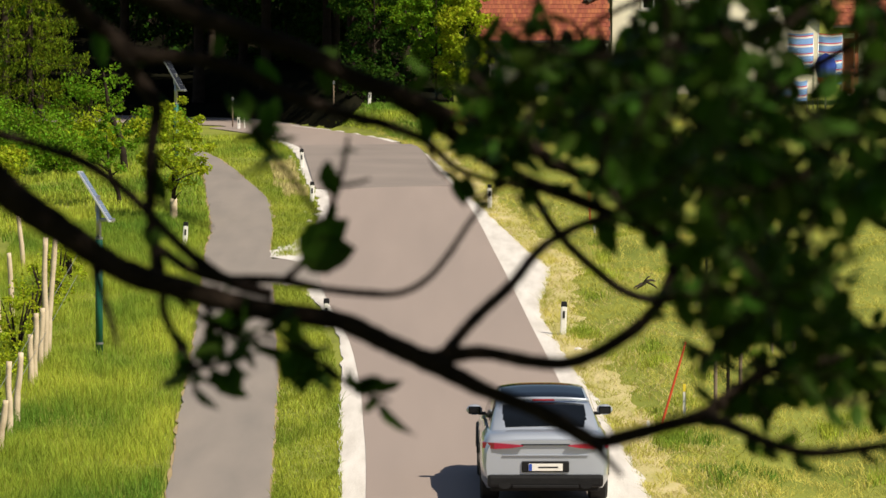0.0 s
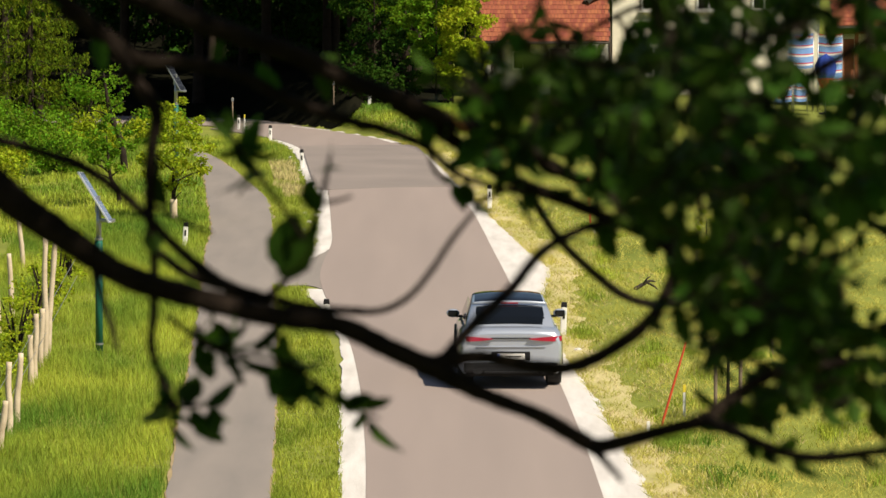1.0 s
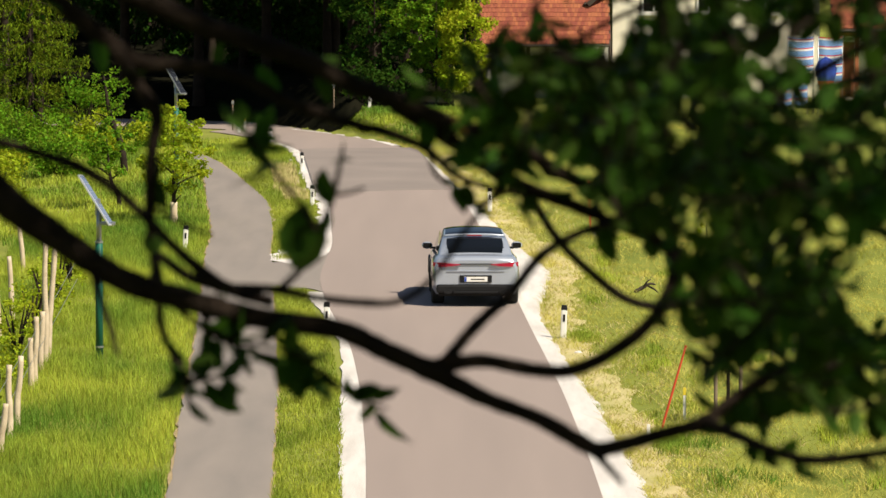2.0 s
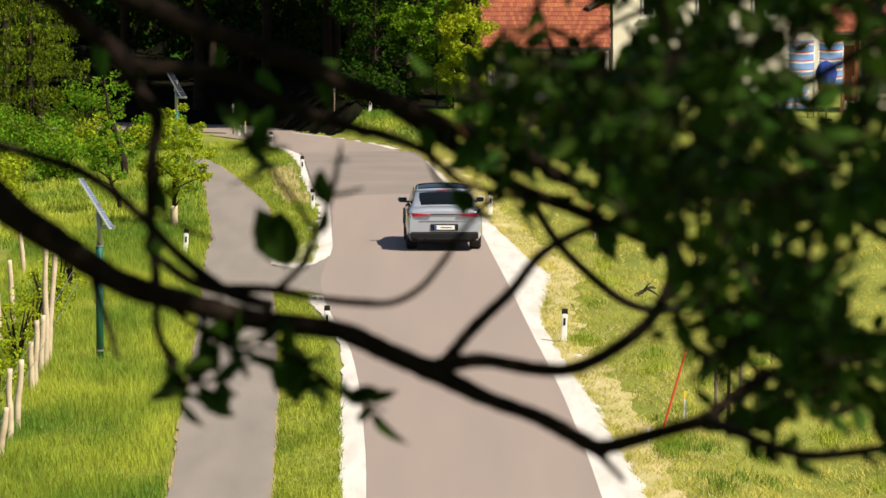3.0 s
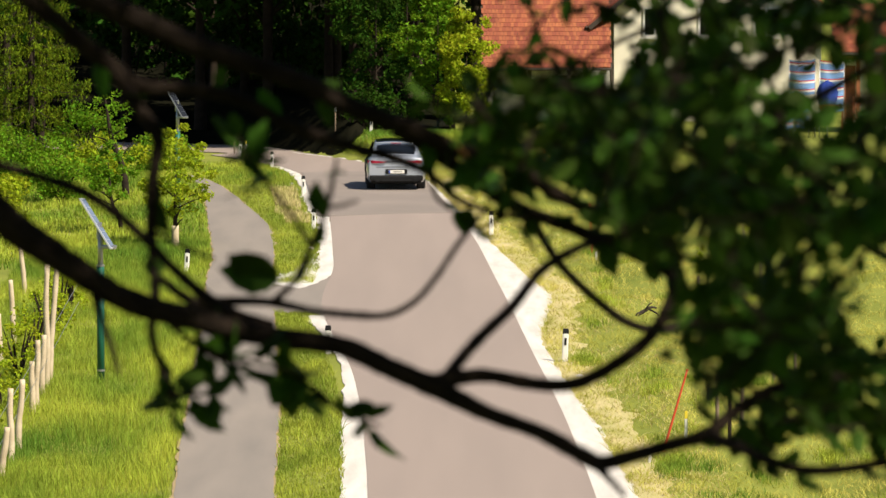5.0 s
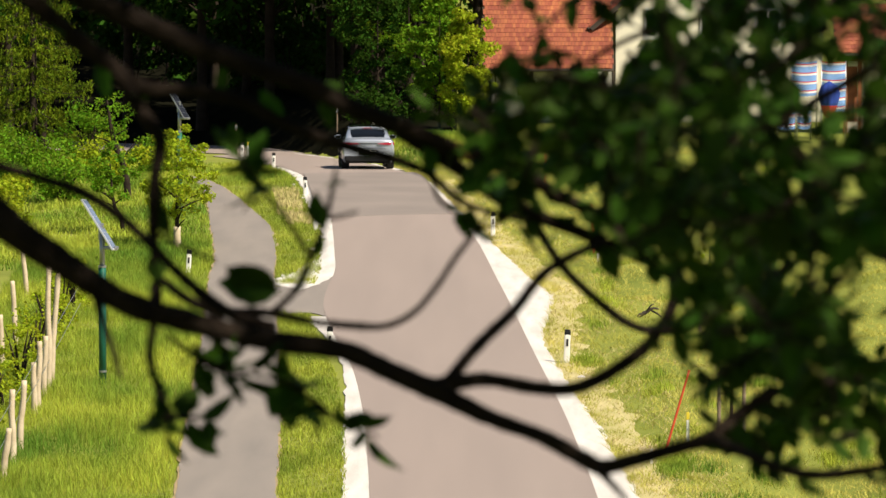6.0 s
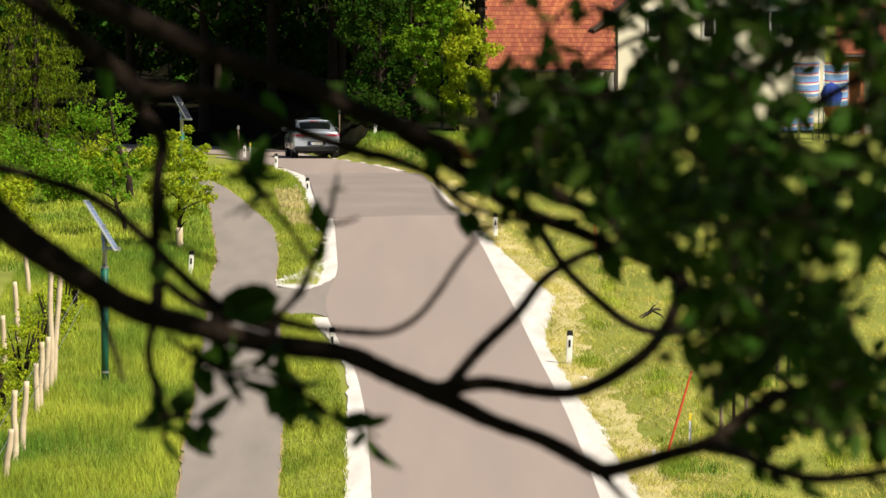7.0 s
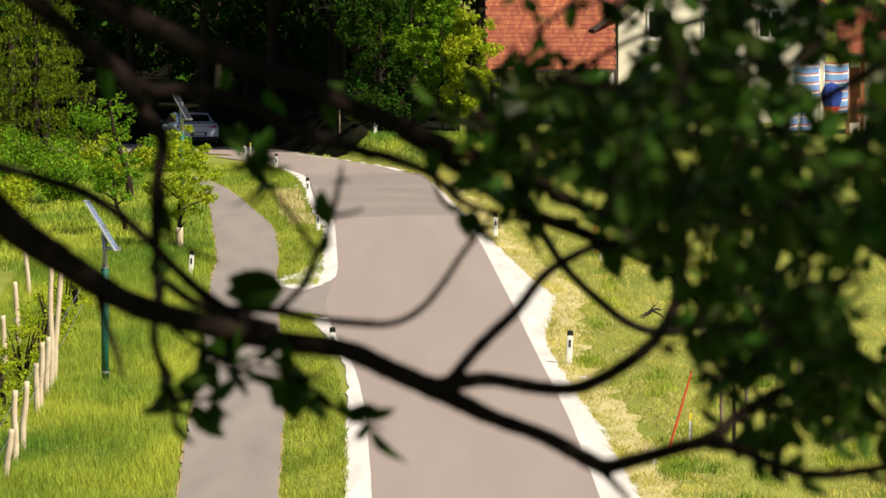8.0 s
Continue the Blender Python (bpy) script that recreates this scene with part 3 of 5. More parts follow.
# ---- the farmhouse on the far side ----
def tiled_slope(parent, x0, x1, y0, z0, pitch, courses, wide, label):
    """Rows of overlapping flat clay tiles that rise from the eave; each tile a piece of its own."""
    base_vs = [(-0.5, 0, 0), (0.5, 0, 0), (0.5, 1, 0), (-0.5, 1, 0), (-0.5, 0, 1), (0.5, 0, 1), (0.5, 1, 1), (-0.5, 1, 1), (0.0, -0.05, 0), (0.0, -0.05, 1)]
    long = 0.262
    vs = [(x * (wide - 0.012), y * long * 1.25, z * 0.030) for x, y, z in base_vs]
    fs = [(4, 9, 5, 6, 7), (0, 3, 2, 1, 8), (0, 8, 9, 4), (8, 1, 5, 9), (1, 2, 6, 5), (2, 3, 7, 6), (3, 0, 4, 7)]
    me = bpy.data.meshes.new("roof_tile")
    me.from_pydata(vs, [], fs)
    me.materials.append(TILE)
    rng = random.Random(5)
    c, s = math.cos(radians(pitch)), math.sin(radians(pitch))
    n = int((x1 - x0) / wide)
    jv, jf = [], []
    for r in range(courses):
        for k in range(n):
            if r * n > 300:
                d = r * long
                m = Matrix.Translation((x0 + wide * (k + 0.5 + (0.45 if r % 2 else 0.0)), y0 + d * c, z0 + d * s + 0.03 + rng.uniform(-0.004, 0.006))) @ Matrix.Rotation(radians(pitch - 4 + rng.uniform(-1, 1)), 4, 'X')
                q = len(jv)
                jv += [m @ Vector(p) for p in vs]
                jf += [tuple(i + q for i in fc) for fc in fs]
                continue
            o = new("roof_tile", me)
            o.parent = parent
            d = r * long
            o.matrix_basis = Matrix.Translation((x0 + wide * (k + 0.5 + (0.5 if r % 2 else 0.0) * 0.9), y0 + d * c, z0 + d * s + 0.03 + rng.uniform(-0.004, 0.006))) @ \
                Matrix.Rotation(radians(pitch - 4 + rng.uniform(-1, 1)), 4, 'X') @ Matrix.Rotation(radians(rng.uniform(-1.5, 1.5)), 4, 'Z')
    if jv:
        tagged(link_mesh("upper_tiles", jv, jf, TILE, parent), kind="stuff")


def build_barn():
    h = thing("farm_outbuilding", (0, 211.2, 0), "low outbuilding with grey walls and red clay tile roof", "house")
    # wall set back under a deepened eave, added to keep it in shade
    part("wall", box((4.7, 0.3, 3.9), (4.55, 1.85, 1.95), 0.01), GREY_WALL, h, "grey rendered front wall in shade")
    part("wall", box((0.3, 4.6, 2.3), (2.05, 2.75, 1.15), 0.01), GREY_WALL, h)
    part("wall", box((0.3, 4.6, 2.3), (7.0, 2.75, 1.15), 0.01), GREY_WALL, h)
    # posts added to carry the deep eave
    for px_ in (3.7, 5.4):
        part("post", box((0.16, 0.16, 2.3), (px_, 0.3, 1.15), 0.015), DARK_WOOD, h, "dark timber post added under the deep eave")
    slab = part("roof", box((5.62, 5.6, 0.08), (0, 2.8, -0.05), 0.0), DARK_WOOD, h, "roof boarding")
    slab.matrix_basis = Matrix.Translation((4.42, 0.02, 2.37)) @ Matrix.Rotation(radians(46), 4, 'X')
    tiled_slope(h, 1.63, 7.2, 0.0, 2.37, 46, 21, 0.150, "")
    v, f = tube([(1.55, -0.06, 2.33, 0.055), (4.4, -0.06, 2.325, 0.055), (7.2, -0.06, 2.32, 0.055)], 10, per=2)
    link_mesh("gutter", v, f, DARK_WOOD, h, smooth=True, label="dark eaves gutter")
    v, f = tube([(2.15, 0.05, 2.3, 0.04), (2.15, 0.22, 2.1, 0.04), (2.15, 0.22, 0.0, 0.04)], 10, per=2)
    link_mesh("downpipe", v, f, DARK_WOOD, h, smooth=True)
    part("door", box((1.0, 0.06, 2.0), (5.2, 1.67, 1.0), 0.01), DARK_WOOD, h, "dark timber door")
    win = part("window", box((0.9, 0.06, 0.8), (3.5, 1.68, 1.5), 0.01), WHITE, h, "small white framed window")
    for dx in (-0.2, 0.2):
        part("pane", box((0.36, 0.02, 0.66), (3.5 + dx, 1.64, 1.5), 0.0), DARK_GLASS, win)


def build_house():
    h = thing("farmhouse", (0, 213.4, 0), "cream rendered farmhouse with a clay tile roof behind the orchard", "house")
    gable = [(7.4, 0.0), (16.4, 0.0), (16.4, 4.75), (11.9, 8.5), (7.4, 4.75)]
    vs = [(x, y, z) for y in (0.0, 0.4) for x, z in gable]
    fs = [(0, 1, 2, 3, 4), (9, 8, 7, 6, 5)] + [(k, k + 5, (k + 1) % 5 + 5, (k + 1) % 5) for k in range(5)]
    link_mesh("wall", vs, fs, RENDER_WALL, h, label="sunlit cream rendered gable wall")
    part("wall", box((0.4, 8.0, 4.7), (7.605, 4.41, 2.35), 0.01), RENDER_WALL, h)
    part("wall", box((0.4, 8.0, 4.7), (16.195, 4.41, 2.35), 0.01), RENDER_WALL, h)
    for sgn in (-1, 1):
        # one half of the gable roof, its dark verge board and gutter
        slope = Matrix.Translation((11.9 + sgn * 2.8, 0, 6.43)) @ Matrix.Rotation(sgn * radians(40), 4, 'Y')
        half = part("roof", box((7.35, 9.6, 0.12), (0, 4.0, 0.09), 0.01), TILE, h, "red clay tile roof")
        half.matrix_basis = slope
        board = part("bargeboard", box((7.35, 0.05, 0.20), (0, -0.83, -0.02), 0.008), DARK_WOOD, h, "dark verge board")
        board.matrix_basis = slope
        v, f = tube([(11.9 + sgn * 5.72, -0.8, 4.08, 0.065), (11.9 + sgn * 5.72, 4.0, 4.07, 0.065), (11.9 + sgn * 5.72, 8.5, 4.06, 0.065)], 10, per=2)
        link_mesh("gutter", v, f, DARK_WOOD, h, smooth=True)
    for wx, wz in ((9.2, 1.5), (11.6, 1.5), (9.2, 4.3), (11.6, 4.3), (14.0, 4.3)):
        w = part("window", box((1.1, 0.10, 1.3), (wx, -0.03, wz), 0.02), WHITE, h, "white framed window")
        for dx in (-0.25, 0.25):
            part("pane", box((0.42, 0.03, 1.1), (wx + dx, -0.08, wz), 0.0), DARK_GLASS, w)
        part("sill", box((1.3, 0.2, 0.06), (wx, -0.10, wz - 0.70), 0.01), WHITE, w)
    v, f = tube([(6.2, -0.7, 4.02, 0.055), (6.25, -0.66, 3.75, 0.055), (6.9, -0.35, 3.35, 0.055), (7.25, -0.12, 3.1, 0.05), (7.28, -0.10, 0.1, 0.05)], 10)
    link_mesh("downpipe", v, f, DARK_WOOD, h, smooth=True, label="bent dark downpipe")


def build_annex():
    h = thing("timber_annex", (0, 203.5, 0), "timber annex with brown posts under an orange tile roof", "house")
    part("wall", box((6.0, 0.3, 3.4), (19.6, 0.6, 1.68), 0.01), RENDER_WALL, h, "cream wall")
    for px_ in (16.55, 17.15):
        part("post", box((0.16, 0.16, 3.0), (px_, -0.3, 1.5), 0.015), BROWN_WOOD, h, "brown stained timber post")
    part("door", box((0.45, 0.08, 2.3), (16.85, 0.05, 1.6), 0.01), BROWN_WOOD, h, "brown timber door")
    part("beam", box((6.4, 0.2, 0.22), (19.4, -0.35, 3.1), 0.02), BROWN_WOOD, h)
    slab = part("roof", box((6.8, 3.4, 0.10), (0, 1.6, 0), 0.01), DARK_WOOD, h, "roof boarding")
    slab.matrix_basis = Matrix.Translation((19.5, -0.9, 3.25)) @ Matrix.Rotation(radians(38), 4, 'X')
    tiled_slope(h, 16.1, 22.8, -0.9, 3.30, 38, 12, 0.15, "")


build_barn()
build_house()
build_annex()


def striped_panel(x, y, wide, tall, z0, bend):
    """A cloth wall of blue, with white and red stripes, hung on a rail between two posts."""
    s = thing("striped_cloth", (x, y, 0), "blue cloth with white and red stripes hung between posts", "windbreak", "striped cloth windbreaks")
    for dx in (-wide / 2, wide / 2):
        v, f = tube([(dx, 0, 0, 0.025), (dx, 0, z0 + tall + 0.05, 0.025)], 10, per=1)
        link_mesh("post", v, f, STEEL, s, smooth=True)
    n = 12

    def band(name, za, zb, material, out):
        vs, fs = [], []
        for i in range(n + 1):
            u = i / n
            dy = -bend * math.sin(math.pi * u) - 0.02 * math.sin(9 * u)
            sag = -0.04 * math.sin(math.pi * u)
            for z in (za, zb):
                vs += [((u - 0.5) * wide, dy - out, z + sag), ((u - 0.5) * wide, dy + 0.012 + out, z + sag)]
        for i in range(n):
            a, b = i * 4, i * 4 + 4
            fs += [(a, b, b + 2, a + 2), (a + 1, a + 3, b + 3, b + 1), (a, a + 1, b + 1, b), (a + 2, b + 2, b + 3, a + 3)]
        link_mesh(name, vs, fs, material, s, smooth=False)

    band("cloth", z0, z0 + tall, CLOTH_BLUE, 0.0)
    k = z0 + 0.12
    while k < z0 + tall - 0.08:
        band("white_stripe", k, k + 0.075, CLOTH_WHITE, 0.006)
        band("red_stripe", k + 0.075, k + 0.115, CLOTH_RED, 0.010)
        k += 0.36


# the two low ones stand in for striped chairs, the rest for hung cloth
striped_panel(13.7, 197.3, 0.72, 1.05, 0.45, 0.15)
striped_panel(14.45, 197.9, 0.55, 0.80, 0.45, 0.12)
striped_panel(14.55, 199.4, 1.05, 1.40, 1.72, 0.2)
striped_panel(15.68, 198.4, 0.98, 2.00, 1.10, 0.12)


def parasol(x, y):
    p = thing("parasol", (x, y, 0), "half closed dark blue cloth parasol on the lawn", "parasol")
    v, f = tube([(0, 0, 0, 0.03), (0, 0, 2.45, 0.025)], 10, per=1)
    link_mesh("pole", v, f, STEEL, p, smooth=True)
    part("base", box((0.5, 0.5, 0.08), (0, 0, 0.04), 0.02), BLACK, p)

    def cone(name, prof, material):
        vs, fs = [], []
        for r, z in prof:
            for k in range(24):
                w = 2 * math.pi * k / 24
                rr = r * (1 + 0.10 * math.cos(8 * w))
                vs.append((rr * math.cos(w), rr * math.sin(w), z))
        for i in range(len(prof) - 1):
            for k in range(24):
                j = (k + 1) % 24
                fs.append((i * 24 + k, i * 24 + j, (i + 1) * 24 + j, (i + 1) * 24 + k))
        link_mesh(name, vs, fs, material, p, smooth=True)

    cone("canopy", [(0.03, 2.42), (0.28, 2.25), (0.40, 1.95), (0.37, 1.7), (0.30, 1.45)], CLOTH_NAVY)
    cone("hem", [(0.305, 1.452), (0.22, 1.15), (0.10, 0.95)], CLOTH_RED)


parasol(15.3, 195.8)
crate = tagged(part("garden_box", box((0.7, 0.5, 0.35), (0, 0, 0.15), 0.03), WHITE, None, at=(12.5, 196.6, 0.02)), "white plastic box on the lawn", "box")
peg = thing("garden_marker", (9.2, 132.0, 0), "magenta marker on a thin stake in the lawn", "marker")
part("stake", box((0.04, 0.04, 1.5), (0, 0, 0.7), 0.005), STAKE, peg)
part("flag", box((0.18, 0.05, 0.45), (0, 0, 1.35), 0.02), MAGENTA, peg)


# ---- trees and shrubs ----
def blob_points(rng, n, centre, radii, hollow=0.55):
    p = rng.normal(size=(n, 3))
    p /= np.linalg.norm(p, axis=1)[:, None]
    r = hollow + (1 - hollow) * rng.random(n) ** 0.6
    return np.array(centre) + p * r[:, None] * np.array(radii)


def crown_points(rng, n, centre, radii, clumps, clump_size):
    """Leaf places gathered in clumps, for an uneven outline with gaps."""
    cs = blob_points(rng, clumps, centre, radii, 0.35)
    per = n // clumps
    return np.concatenate([blob_points(rng, per, c, np.array((1, 1, 0.75)) * clump_size * rng.uniform(0.6, 1.25), 0.2) for c in cs])


def tree(x, y, tall, spread, clear, leaves, size, material, seed, label, category="tree", group="", clumps=40, trunk=0.16, name="tree", lean=0.0, gz=None, clump=0.30):
    rng = np.random.default_rng(seed)
    z = height(x, y) if gz is None else gz
    t = thing(name, (x, y, z), label, category, group)
    top = clear + (tall - clear) * 0.75
    v, f = tube([(0, 0, -0.2, trunk * 1.35), (lean * 0.3, 0.02, clear * 0.5, trunk), (lean, 0.0, clear, trunk * 0.85), (lean * 1.4, 0.05, top, trunk * 0.2)], 10, 0.08, seed=seed)
    link_mesh("trunk", v, f, TRUNK_BARK, t, smooth=True)
    for k in range(6):
        a = rng.uniform(0, 2 * math.pi)
        z0 = clear * 0.75 + (top - clear) * 0.5 * k / 6
        e = spread * rng.uniform(0.5, 0.85)
        up = rng.uniform(0.25, 0.7) * e
        v, f = tube([(lean * z0 / max(clear, 0.1), 0, z0, trunk * 0.45), (math.cos(a) * e * 0.5 + lean, math.sin(a) * e * 0.5, z0 + up * 0.6, trunk * 0.28), (math.cos(a) * e + lean, math.sin(a) * e, z0 + up, trunk * 0.08)], 7, 0.1, per=4, seed=seed + k)
        link_mesh("limb", v, f, TRUNK_BARK, t, smooth=True)
    mid = (lean, 0, (clear + tall) / 2)
    pts = crown_points(rng, leaves, mid, (spread, spread, (tall - clear) / 2), clumps, spread * clump)
    pts = pts[pts[:, 2] > 0.05]
    v, f = cards(pts, rng.uniform(0.6, 1.3, len(pts)) * size, rng, 0.15, 0.65)
    tagged(link_mesh("crown", v, f, material, t), kind="stuff")
    return t


def shrub(x, y, tall, spread, leaves, size, material, seed, label, group=""):
    rng = np.random.default_rng(seed)
    z = height(x, y)
    t = thing("shrub", (x, y, z), label, "shrub", group)
    for k in range(5):
        a = rng.uniform(0, 2 * math.pi)
        v, f = tube([(0, 0, -0.1, 0.035), (math.cos(a) * spread * 0.3, math.sin(a) * spread * 0.3, tall * 0.5, 0.025), (math.cos(a) * spread * 0.6, math.sin(a) * spread * 0.6, tall * 0.85, 0.008)], 6, 0.1, per=3, seed=seed + k)
        link_mesh("stem", v, f, TRUNK_BARK, t, smooth=True)
    pts = crown_points(rng, leaves, (0, 0, tall * 0.52), (spread, spread, tall * 0.5), 26, spread * 0.33)
    pts = pts[pts[:, 2] > 0.03]
    v, f = cards(pts, rng.uniform(0.6, 1.3, len(pts)) * size, rng, 0.1, 0.65)
    tagged(link_mesh("crown", v, f, material, t), kind="stuff")
    return t


def spruce(x, y, tall, spread, clear, seed, label):
    """A spruce: whorls of drooping boughs hung with curtains of twigs."""
    rng = np.random.default_rng(seed)
    z = height(x, y)
    t = thing("spruce", (x, y, z), label, "spruce", "spruces at the forest edge")
    v, f = tube([(0, 0, -0.3, 0.18), (0.05, 0, tall * 0.4, 0.12), (0, 0, tall, 0.02)], 12, 0.05, seed=seed)
    link_mesh("trunk", v, f, TRUNK_BARK, t, smooth=True)
    pts, sizes = [], []
    level = clear
    while level < tall * 0.98:
        reach = spread * (1 - (level / tall) ** 1.3) * rng.uniform(0.75, 1.1)
        turn0 = rng.uniform(0, 2 * math.pi)
        for k in range(9):
            a = turn0 + 2 * math.pi * k / 9 + rng.normal() * 0.16
            tip = rng.uniform(0.7, 1.12) * reach
            sag = rng.uniform(0.18, 0.34)
            lift = rng.uniform(-0.15, 0.15)
            vb = [(math.cos(a) * tip * u, math.sin(a) * tip * u, level + lift - sag * tip * math.sin(u * 2.0) + 0.10 * tip * u * u, 0.035 * (1 - 0.85 * u)) for u in (0, 0.35, 0.7, 1.0)]
            for u in np.linspace(0.12, 1.0, int(5 + tip * 6)):
                bz = level + lift - sag * tip * math.sin(u * 2.0) + 0.10 * tip * u * u
                wide_off = rng.normal() * 0.17 * (0.3 + u)
                bx, by = math.cos(a) * tip * u - math.sin(a) * wide_off, math.sin(a) * tip * u + math.cos(a) * wide_off
                # one hanging twig curtain
                curtain = rng.uniform(0.15, 0.80) * (0.5 + 0.5 * u)
                for q in range(int(5 + curtain * 22)):
                    d = rng.random()
                    off = rng.normal(size=2) * 0.055 * (1.15 - d)
                    pts.append((bx + off[0], by + off[1], bz + 0.04 - curtain * d))
                    sizes.append(rng.uniform(0.10, 0.20))
            if k < 5:
                v, f = tube(vb, 6, 0.05, per=3, seed=seed + k)
                link_mesh("bough", v, f, TRUNK_BARK, t, smooth=True)
        level += rng.uniform(0.58, 0.9)
    pts = np.array(pts)
    v, f = cards(pts, np.array(sizes), rng, 0.8, 0.30)
    tagged(link_mesh("needles", v, f, NEEDLE, t), kind="stuff")


spruce(-15.7, 186.5, 13.0, 2.7, 0.9, 11, "tall spruce with drooping boughs behind the shrubs")
spruce(-18.9, 194.7, 15.0, 3.0, 1.2, 12, "tall spruce with drooping boughs at the wood's edge")
spruce(-17.5, 213.4, 14.0, 2.6, 3.2, 13, "dark spruce in the shaded wood")

# leaf litter under the wood; its near-black colour stands in for shade
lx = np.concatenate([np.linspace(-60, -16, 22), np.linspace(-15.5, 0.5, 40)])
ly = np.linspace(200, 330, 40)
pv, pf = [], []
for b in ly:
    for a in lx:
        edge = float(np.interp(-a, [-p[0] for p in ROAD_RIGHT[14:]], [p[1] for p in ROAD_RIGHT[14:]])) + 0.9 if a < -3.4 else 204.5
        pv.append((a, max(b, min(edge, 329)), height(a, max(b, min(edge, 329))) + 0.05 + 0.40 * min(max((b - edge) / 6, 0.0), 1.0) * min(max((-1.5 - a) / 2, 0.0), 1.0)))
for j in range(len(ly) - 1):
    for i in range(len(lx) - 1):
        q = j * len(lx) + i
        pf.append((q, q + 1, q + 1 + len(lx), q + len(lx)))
tagged(link_mesh("forest_floor", pv, pf, FLOOR, smooth=True), "leaf litter under the wood, shade put into its colour", "ground", kind="structure")

# the tall shaded wood behind the bend
rngw = random.Random(21)
for i in range(26):
    wx, wy = -34 + i * 1.75 + rngw.uniform(-0.8, 0.8), 195 + rngw.uniform(0, 9) + (i % 3) * 9
    if wx > -17:
        wy = max(wy + 16, 200 - 4.0 * wx + rngw.uniform(0, 5))
    if wx > 2:
        wy = max(wy, 246)
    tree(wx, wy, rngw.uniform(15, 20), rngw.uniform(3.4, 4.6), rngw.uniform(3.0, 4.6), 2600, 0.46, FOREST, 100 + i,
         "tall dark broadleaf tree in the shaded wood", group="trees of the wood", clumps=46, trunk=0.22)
for i in range(16):
    wx, wy = -26 + i * 1.7 + rngw.uniform(-0.6, 0.6), 232 + rngw.uniform(0, 10)
    wy = max(wy, 204 - 4.0 * wx)
    shrub(wx, wy, rngw.uniform(3.5, 5.0), rngw.uniform(1.6, 2.4), 1300, 0.34, FOREST, 300 + i, "dark undergrowth inside the wood", "undergrowth of the wood")
# high crowns added out of view at the wood's corner, shading all beneath
for i, (wx, wy) in enumerate(((-4.0, 220), (-1.6, 225), (-8.2, 229), (1.5, 232), (-11.5, 232), (-15.5, 240), (-20, 248), (-5, 229), (-2.9, 214.5))):
    tree(wx, wy, 19, 5.6, 6.2, 5200, 0.55, FOREST, 150 + i, "tall spreading tree added to shade the corner of the wood", group="trees of the wood", clumps=60, trunk=0.24)
# a wall of dark shrubs added as backdrop, standing in for deep shade
for i in range(14):
    shrub(-31 + i * 2.4, max(250, 226 - 4.0 * (-31 + i * 2.4) * 0.55) + (i % 2) * 3, 8.5, 2.6, 1500, 0.5, FOREST, 330 + i, "dense shrub added as dark backdrop deep in the wood", "undergrowth of the wood")
# bushes added for the dark foot of the trees; shade is in their colour
for i in range(2, 6):
    shrub(-6.2 + i * 0.95, 206.5 + (i % 3) * 1.6 - 0.6 * i, 1.5 + 0.5 * (i % 2), 1.0, 900, 0.16, FOREST, 350 + i, "low bush by the bend with shade put into its colour", "bushes by the bend")
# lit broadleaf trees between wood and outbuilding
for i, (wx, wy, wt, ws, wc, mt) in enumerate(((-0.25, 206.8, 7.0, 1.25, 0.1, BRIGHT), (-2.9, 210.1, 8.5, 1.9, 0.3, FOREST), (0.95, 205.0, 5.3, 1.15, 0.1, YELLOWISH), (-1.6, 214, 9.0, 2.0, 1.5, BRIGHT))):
    tree(wx, wy, wt, ws, wc, 7800, 0.17, mt, 400 + i, "sunlit broadleaf tree beside the outbuilding, light put into leaf colour", group="lit trees by the bend", clumps=90, trunk=0.06, clump=0.30 if mt is YELLOWISH else 0.22)
# shrubs and young fruit trees on the meadow side of the path
for i, (sx, sy, st, ss, mt) in enumerate(((-13.8, 165, 1.9, 1.5, BRIGHT), (-11.6, 170.5, 1.6, 1.4, YELLOWISH), (-15.6, 160.6, 1.8, 1.5, BRIGHT), (-12.2, 156.2, 1.3, 1.3, BRIGHT), (-10.4, 176, 1.4, 1.2, BRIGHT),
                                      (-14.0, 149.6, 1.4, 1.2, YELLOWISH), (-16.2, 173.8, 2.2, 1.6, BRIGHT), (-12.8, 137.5, 1.6, 1.0, YELLOWISH), (-13.0, 177.1, 2.4, 1.4, BRIGHT))):
    shrub(sx, sy, st, ss, 2600, 0.13, mt, 500 + i, "leafy hedge shrub in the meadow", "meadow shrubs")
tree(-7.45, 136.0, 3.4, 1.05, 0.75, 3800, 0.11, YELLOWISH, 601, "young fruit tree with pale leaves beside the footpath", clumps=60, trunk=0.07, clump=0.22)
guard = thing("trunk_guard", (-7.45, 136.0, height(-7.45, 136.0)), "pale sleeve round the foot of a young fruit tree", "tree guard")
v, f = tube([(0, 0, 0.0, 0.105), (0.0, 0, 0.3, 0.10), (0.0, 0, 0.62, 0.098)], 12, 0.04, per=3)
link_mesh("sleeve", v, f, STAKE, guard, smooth=True)
tree(-9.3, 141.9, 2.6, 0.8, 0.9, 1300, 0.12, BRIGHT, 602, "young fruit tree with a leaning trunk in the meadow", clumps=22, trunk=0.06, lean=-0.3)
tree(-10.3, 159.5, 3.6, 0.9, 1.9, 420, 0.12, BRIGHT, 603, "sparse old fruit tree with a leaning dark trunk", clumps=20, trunk=0.10, lean=-0.5)
